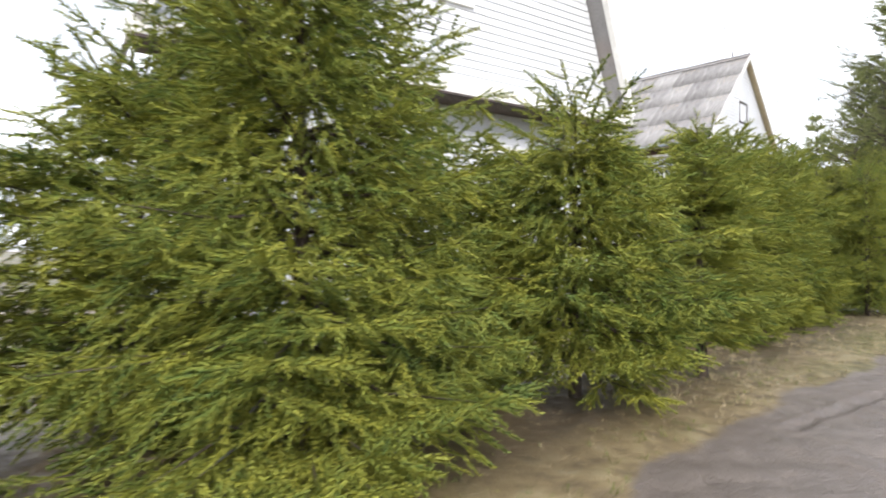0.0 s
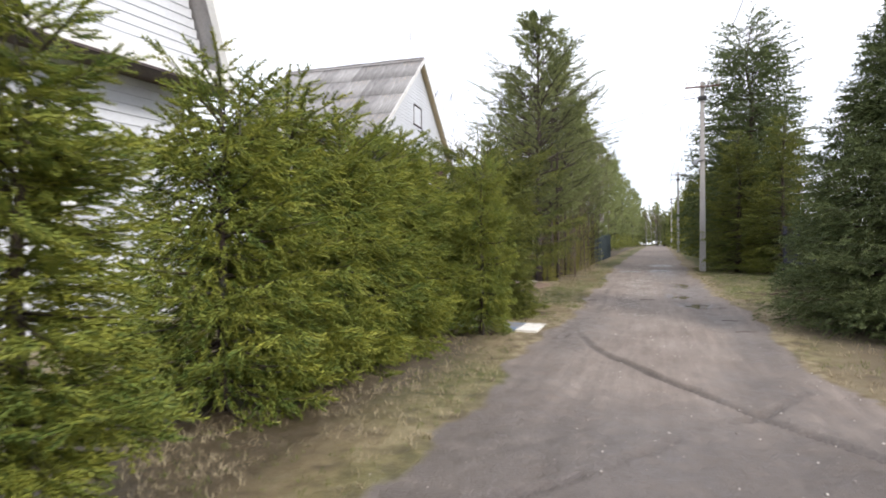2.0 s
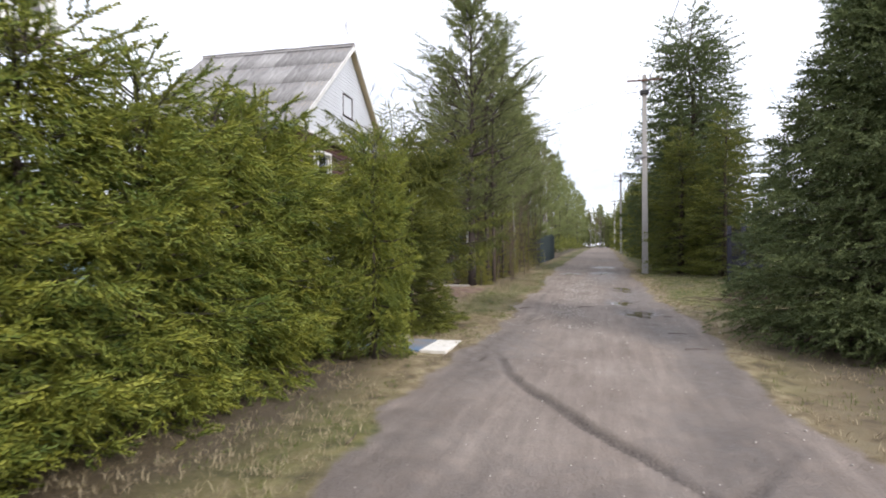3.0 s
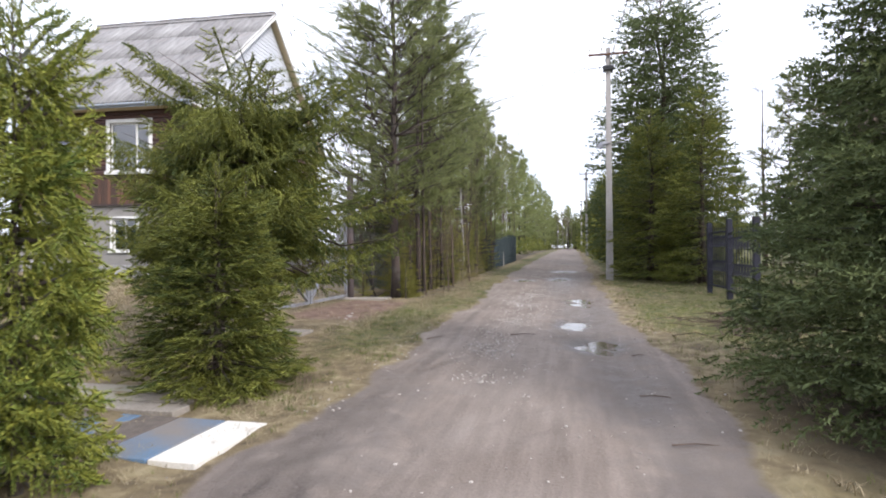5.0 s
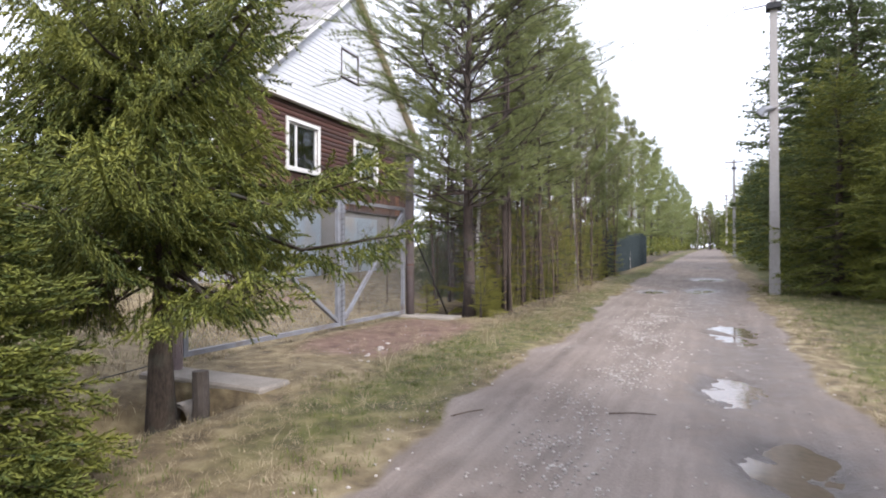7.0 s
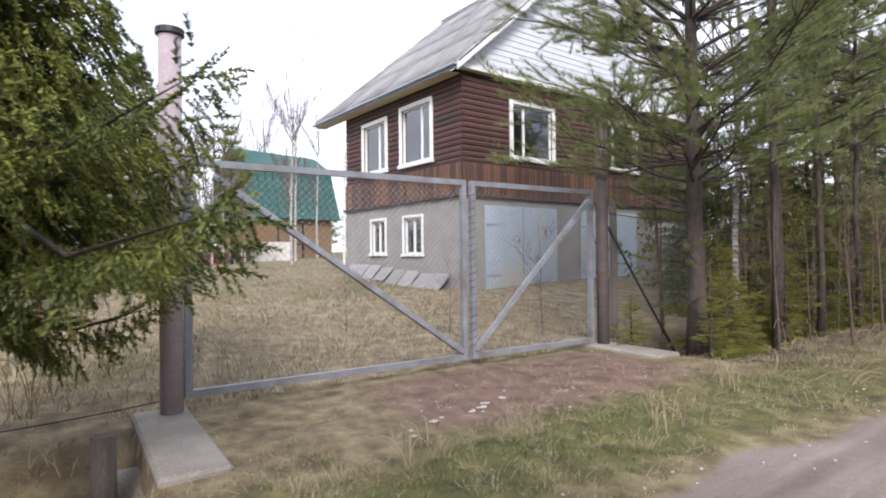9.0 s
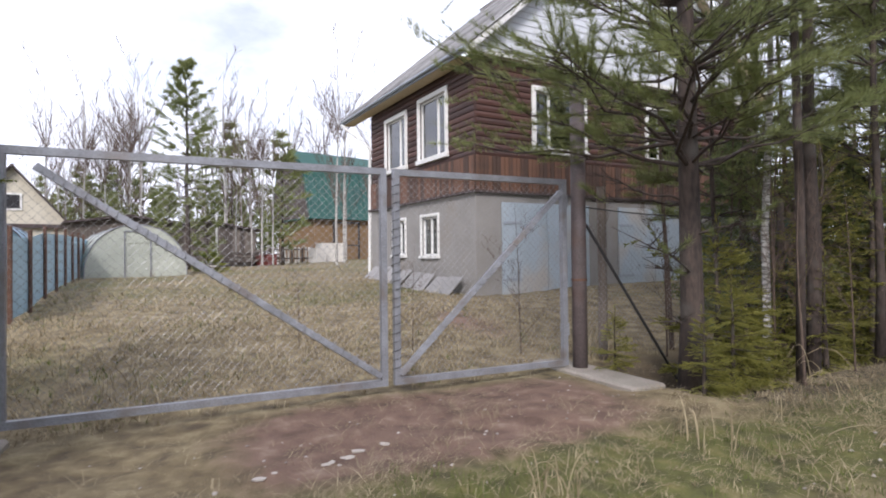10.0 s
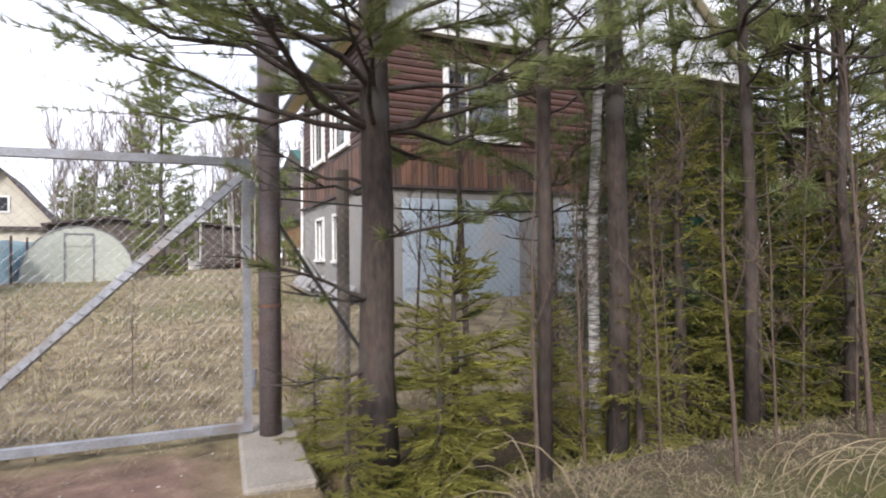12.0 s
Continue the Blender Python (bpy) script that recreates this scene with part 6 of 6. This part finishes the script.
for x, y, k, rz in ((-29.5, 23.3, 0.74, 40), (-29.9, 23.9, 0.68, 120), (-30.4, 22.9, 0.72, 200), (-26.2, 26.3, 0.9, 15), (-29.4, 27.6, 1.0, 75), (-36.2, 14.7, 0.8, 33), (-36.8, 15.7, 0.72, 140), (-36.4, 13.9, 0.66, 260), (-33.2, 22.4, 0.6, 10)):
    tree_copy(fb, place(x, y, k, rz))
for x, y, k, rz in ((-31.0, 24.6, 0.76, 20), (-29.7, 20.7, 0.46, 60), (-30.4, 19.0, 0.42, 170), (-37.0, 15.0, 0.55, 90), (-36.0, 16.2, 0.42, 240)):
    tree_copy(fp, place(x, y, k, rz))
rng = random.Random(21)
for x, y in ((-44.6, 24.0), (-45.5, 24.7), (-44, 25.8), (-46, 28.0), (-43, 29.2), (-38.0, 30.2), (-37.6, 32.0), (-48, 21.6), (-47, 14.5), (-49, 13.5), (-48, 15.2), (-51, 14.8), (-50, 16.0), (-47.5, 16.4), (-60, 27), (-58, 31), (-55, 24)):
    tree_copy(fb, place(x, y, rng.uniform(0.85, 1.25), rng.uniform(0, 360)))
for i in range(14):
    tree_copy(fp, place(rng.uniform(-56, -47), 12 + i * 1.4 + rng.uniform(-.6, .6), rng.uniform(0.45, 0.85), rng.uniform(0, 360)))
for i in range(18):
    tree_copy(fb, place(rng.uniform(-58, -44), 11 + rng.uniform(0, 20), rng.uniform(0.8, 1.4), rng.uniform(0, 360)))
for i in range(4):
    tree_copy(gb if i % 2 else fb, place(rng.uniform(-53, -46), 11 + rng.uniform(0, 7), rng.uniform(0.9, 1.5), rng.uniform(0, 360)))
for i in range(44):
    x, y = rng.uniform(-75, -52), -10 + i * 1.4 + rng.uniform(-1, 1)
    tree_copy(fp if i % 3 else fb, place(x, y, rng.uniform(0.55, 0.95), rng.uniform(0, 360)))
for i in range(30):
    tree_copy(fp if i % 3 == 0 else fb, place(rng.uniform(-7, 8), 112 + rng.uniform(0, 30), rng.uniform(0.5, 0.8), rng.uniform(0, 360)))
for i, (x, y) in enumerate(((-4.2, 92), (4.4, 112), (-4.0, 104), (4.2, 124), (-3.8, 116), (-3.4, 128), (3.8, 136))):
    tree_copy(fs_low if x > 0 else pfar, place(x, y, 1.25, i * 50))
for i in range(22):
    tree_copy(fp, place(rng.uniform(-14, 18), 125 + rng.uniform(0, 50), rng.uniform(0.7, 1.1), rng.uniform(0, 360)))
for i in range(26):
    tree_copy(fp if i % 2 else fb, place(rng.uniform(16, 40), 5 + i * 3 + rng.uniform(-1, 1), rng.uniform(0.7, 1.1), rng.uniform(0, 360)))
for i in range(16):
    tree_copy(fp if i % 2 else fb, place(rng.uniform(-22, -11), 42 + i * 4 + rng.uniform(-1, 1), rng.uniform(0.9, 1.3), rng.uniform(0, 360)))
for i in range(16):
    tree_copy(fp, place(rng.uniform(-30, 30), -25 - rng.uniform(0, 20), rng.uniform(0.9, 1.3), rng.uniform(0, 360)))


# undergrowth behind the rows and the woods that close the far end of the road
def woods(name, n, x0, x1, y0, y1, z1, size, material, label, seed):
    g = np.random.default_rng(seed)
    x, y = g.uniform(x0, x1, n), g.uniform(y0, y1, n)
    top = z1 * (0.65 + 0.25 * np.sin(x * 0.9 + 0.3 * y) + 0.15 * np.sin(x * 2.3 + y))
    z = ground_z(x, y) + top * g.uniform(0, 1, n)
    tagged(new(name, scatter(name, SPRIG_FAR, np.stack([x, y, z], -1), g.normal(0, 1, (n, 3)) + [0, 0, 0.8], size * g.uniform(0.6, 1.3, n), material, g)), label, name.replace("_", " "), kind="stuff")


woods("undergrowth", 1100, -4.7, -2.75, 25.6, 38, 2.3, 0.2, SAPLING, "low olive and brown growth among the pine stems", 30)
woods("undergrowth", 2600, -9.0, -4.8, 28.5, 75, 1.7, 0.45, SPRUCE_OLD, "tangled green and brown undergrowth behind the pines", 31)
woods("undergrowth", 1500, -6.5, -2.9, 55, 135, 2.2, 0.6, SPRUCE_OLD, "low bushes along the far part of the road", 32)
woods("undergrowth", 1500, 3.6, 7.5, 30, 135, 1.6, 0.5, SPRUCE_OLD, "low bushes under the roadside spruces", 33)
woods("far_woods", 4200, -60, 60, 150, 175, 9.0, 2.2, SPRUCE_OLD, "distant dark woods beyond the road's end", 34)


# ---- grass, straw, stones and sticks ----
def blade_template(n, lean, width, seed, least=0.0):
    rng = random.Random(seed)
    v, f = [], []
    for i in range(n):
        a, e, h = rng.uniform(0, 6.28), min(1.5, least + abs(rng.gauss(0, lean))), rng.uniform(0.55, 1.1)
        bx, by = rng.uniform(-.35, .35), rng.uniform(-.35, .35)
        tx, ty = bx + math.cos(a) * math.sin(e) * h, by + math.sin(a) * math.sin(e) * h
        b = len(v)
        px, py = -math.sin(a) * width, math.cos(a) * width
        mx, my = bx + (tx - bx) * 0.35, by + (ty - by) * 0.35
        v += [(h * 0.0, bx - px, by - py), (0, bx + px, by + py), (h * math.cos(e) * 0.6, mx + px * 0.8, my + py * 0.8), (h * math.cos(e) * 0.6, mx - px * 0.8, my - py * 0.8), (h * math.cos(e), tx, ty)]
        f += [(b, b + 1, b + 2), (b, b + 2, b + 3), (b + 3, b + 2, b + 4)]
    return np.array(v), np.array(f)


def sow(name, material, template, areas, size, label, seed, keep):
    nrg = np.random.default_rng(seed)
    P, L = [], []
    for x0, x1, y0, y1, per_m2, s in areas:
        n = int((x1 - x0) * (y1 - y0) * per_m2)
        x, y = nrg.uniform(x0, x1, n), nrg.uniform(y0, y1, n)
        lo, hi = road_edges(y)
        ok = ((x < lo - 0.02) | (x > hi + 0.02)) & keep(x, y, nrg)
        x, y = x[ok], y[ok]
        P.append(np.stack([x, y, ground_z(x, y) - 0.01], -1))
        L.append(nrg.uniform(0.5, 1.2, len(x)) * s * size)
    P, L = np.concatenate(P), np.concatenate(L)
    D = np.tile([0.0, 0, 1.0], (len(P), 1)) + nrg.normal(0, 0.08, (len(P), 3))
    tagged(new(name, scatter(name, template, P, D, L, material, nrg, 2.0)), label, name.replace("_", " "), kind="stuff")


def clumpy(t, f=1.0, seed=0.0):
    return lambda x, y, g: wavy(x, y, 1.1 * f, seed) + 0.5 * wavy(x, y, 3.3 * f, seed + 1) + g.normal(0, 0.25, len(x)) > t


def off_clay(x, y):
    return ~((np.abs(x + 3.0) < 1.0) & (np.abs(y - 20.4) < 1.9)) | (wavy(x, y, 2.0, 4.0) > 0.3)


sow("green_grass", GRASS, blade_template(7, 0.75, 0.03, 1), [(-2.4, -0.7, 14.2, 32, 210, 0.85), (2.1, 4.6, 16.5, 32, 170, 0.85), (-2.2, -0.7, 0, 14, 110, 0.75), (2.3, 4.0, 8, 17, 60, 0.8), (-14, -4, 13, 24.2, 16, 1.4)], 0.085, "short fresh green grass on verges and yard", 1, lambda x, y, g: clumpy(-0.05, 1, 0.3)(x, y, g) & off_clay(x, y) & ((y < 22.3) | (x > 0) | (g.uniform(0, 1, len(x)) < 0.3)))
sow("dry_grass", STRAW, blade_template(7, 0.6, 0.024, 2, 0.6), [(-2.6, -0.7, 0, 5, 90, 0.6), (-2.4, -0.7, 5, 13, 150, 0.85), (-2.6, -0.7, 13, 34, 120, 0.72), (2.1, 5.0, 6, 32, 55, 1.0), (-9, -4.0, 12.5, 24.5, 42, 1.6), (-16, -9, 16, 24.3, 18, 1.8), (-28, -16, 14, 26, 5, 2.2), (-2.3, -1.0, 22.8, 30, 110, 0.5), (-3.9, -2.6, 15, 17.2, 90, 1.5)], 0.11, "matted dry straw-coloured grass", 2, lambda x, y, g: clumpy(-0.3, 1, 2.3)(x, y, g) & off_clay(x, y))


# tall tussocks: the same straw, longer, only where the growth is thick
sow("straw_tussocks", STRAW, blade_template(9, 0.6, 0.011, 5, 0.55), [(-8.5, -4.0, 12.5, 24.3, 60, 1.0), (-14, -8.5, 14, 24.0, 12, 1.2), (-2.9, -1.2, 17.9, 22.4, 60, 0.5), (-2.4, -1.05, 22.4, 27, 40, 0.22), (-3.8, -2.6, 22.9, 27, 25, 0.8), (2.5, 4.4, 17, 26, 14, 0.6)], 0.30, "tangled pale tussocks of last year's grass", 6, lambda x, y, g: clumpy(0.25, 1.6, 7.3)(x, y, g) & off_clay(x, y))
sow("fallen_straw", STRAW, blade_template(5, 0.3, 0.010, 8, 1.15), [(-4.0, -1.8, 18.0, 23.0, 110, 1.0), (-2.4, -0.9, 14, 27, 120, 1.2), (-3.8, -1.0, 22.6, 27, 150, 1.2)], 0.16, "loose straw lying on the driveway and verge", 9, lambda x, y, g: clumpy(-0.1, 2.2, 1.3)(x, y, g))


def stalks(x, y, n, h, label, seed, spread=0.25, lean=(0.0, 0.0)):
    rng = random.Random(seed)
    b = Build()
    for i in range(n):
        bx, by = rng.gauss(0, spread * 0.4), rng.gauss(0, spread * 0.4)
        a, r, hh = rng.uniform(0, 6.28), rng.uniform(0.2, 0.9) * h, h * rng.uniform(0.5, 1)
        ex, ey = math.cos(a) * r + lean[0], math.sin(a) * r + lean[1]
        tip = rng.uniform(1.05, 1.5)
        arc = [(bx + ex * u ** 1.3, by + ey * u ** 1.3, hh * 4 * u * (tip - u) / tip ** 2 - 0.02 * (1 - u)) for u in (0, 0.12, 0.26, 0.42, 0.6, 0.8, 1.0)]
        b.tube(arc, [0.0042, 0.004, 0.0036, 0.0032, 0.0026, 0.0018, 0.0008], 3, False)
    ob = new("dry_stalks", b.mesh("dry_stalks", STRAW))
    ob.location = (x, y, gz(x, y))
    return tagged(ob, label, "dry stalks", "clumps of dry stalks", "stuff")


for i, (x, y, n, h, lean) in enumerate(((-1.95, 23.75, 5, 0.42, (-0.1, -0.45)), (-1.8, 25.2, 14, 0.26, (0.1, 0.5)), (-1.4, 23.4, 8, 0.14, (0.2, 0.3)), (-1.4, 24.4, 8, 0.14, (0.2, 0.4)), (-1.2, 22.9, 12, 0.12, (0.2, 0.3)), (-1.9, 23.2, 12, 0.2, (0.1, -0.3)), (-1.9, 26.6, 22, 0.6, (0.2, 0.0)), (-1.7, 22.0, 14, 0.3, (0, 0)), (-1.5, 20.6, 14, 0.28, (0, 0)), (-1.9, 28.5, 22, 0.6, (0, 0)), (-2.0, 19.0, 14, 0.25, (0, 0)), (-4.5, 15.2, 20, 0.6, (0, 0)), (-4.7, 16.8, 20, 0.5, (0, 0)), (-5.0, 18.6, 20, 0.4, (0, 0)))):
    stalks(x, y, n, h, "bent clump of dry pale stalks on the verge", 40 + i, 0.3, lean)

rng = random.Random(12)
stone_me = []
for i in range(5):
    bm = bmesh.new()
    bmesh.ops.create_icosphere(bm, subdivisions=1, radius=1)
    for v in bm.verts:
        v.co *= rng.uniform(0.7, 1.15)
        v.co.z *= 0.55
    me = bpy.data.meshes.new("stone")
    bm.to_mesh(me)
    bm.free()
    me.materials.append(STONE)
    stone_me.append(me)
for i in range(210):
    y = 32 - 30 * rng.random() ** 1.7
    x = rng.choice((rng.gauss(0.35, 0.25), rng.gauss(0.8, 0.5), rng.uniform(-1.2, 2.6)))
    if y > 21:
        x = rng.gauss(0.1, 0.5)
    s = rng.uniform(0.008, 0.02) * (1.4 if rng.random() < 0.12 else 1) * (0.55 if y < 13 else 1)
    st = new("stone", stone_me[i % 5])
    st.matrix_world = pose(x, y, gz(x, y) + s * 0.2, 0, 0, rng.uniform(0, 360)) @ Matrix.Diagonal((s, s * rng.uniform(0.6, 1), s, 1))
    tagged(st, "small pale stone pressed into the road", "stone", "stones on the road")
for i, (x, y, l, a) in enumerate(((0.55, 18.3, 0.35, 20), (1.9, 15.3, 0.25, 0), (2.0, 14.2, 0.3, 10), (1.95, 17.0, 0.15, 30), (-0.6, 17.8, 0.3, 60), (-0.75, 10.2, 0.25, 100))):
    d = radians(a)
    z = gz(x, y) + 0.012
    tagged(new("stick", Build().tube([(-math.cos(d) * l / 2, -math.sin(d) * l / 2, 0), (0.01, 0.015, 0.006), (math.cos(d) * l / 2, math.sin(d) * l / 2, 0)], [0.006, 0.005, 0.003], 6).mesh("stick", TWIG)), "short dark stick lying on the road", "stick", "sticks on the road").location = (x, y, z)

nrg = np.random.default_rng(77)
gp, gd, gl = [], [], []
for x0, sx, y0, y1, n, size in ((0.25, 0.2, 15.5, 26, 3600, 0.013), (0.9, 0.5, 6, 30, 700, 0.009), (1.9, 0.3, 8, 26, 400, 0.011), (0.5, 0.6, 4, 16, 160, 0.007), (-2.7, 0.5, 18.2, 22.4, 170, 0.011), (-0.8, 0.15, 14, 24, 260, 0.012)):
    y = nrg.uniform(y0, y1, n)
    x = nrg.normal(x0, sx, n) + 0.12 * np.sin(y * 1.3)
    keep = wavy(x, y, 2.2, 1.7) + nrg.normal(0, 0.4, n) > 0.05
    x, y = x[keep], y[keep]
    gp.append(np.stack([x, y, ground_z(x, y) + 0.002], -1))
    gl.append(nrg.uniform(0.5, 1.6, len(x)) * size)
gp, gl = np.concatenate(gp), np.concatenate(gl)
octa = (np.array([(1, 0, 0), (-0.8, 0.2, 0), (0, 0.9, 0.1), (0.1, -1, 0), (0, 0, 0.6), (0, 0, -0.5)], dtype=float), np.array([(0, 2, 4), (2, 1, 4), (1, 3, 4), (3, 0, 4), (2, 0, 5), (1, 2, 5), (3, 1, 5), (0, 3, 5)]))
gdir = nrg.normal(0, 1, (len(gp), 3)) * [1, 1, 0.1]
tagged(new("gravel", scatter("gravel", octa, gp, gdir, gl, STONE, nrg, 0.1)), "scattered pale gravel pressed into the road", "gravel", kind="stuff")
for i in range(12):
    k = rng.random()
    x, y = -2.35 - 0.5 * k + rng.uniform(-.06, .06), 18.9 + 1.5 * k + rng.uniform(-.06, .06)
    st = new("stone", stone_me[i % 5])
    q = rng.uniform(0.015, 0.035)
    st.matrix_world = pose(x, y, gz(x, y) + q * 0.2, 0, 0, rng.uniform(0, 360)) @ Matrix.Diagonal((q * 1.4, q, q * 0.8, 1))
    tagged(st, "pale flat stone set in the driveway", "stone", "stones in the driveway")
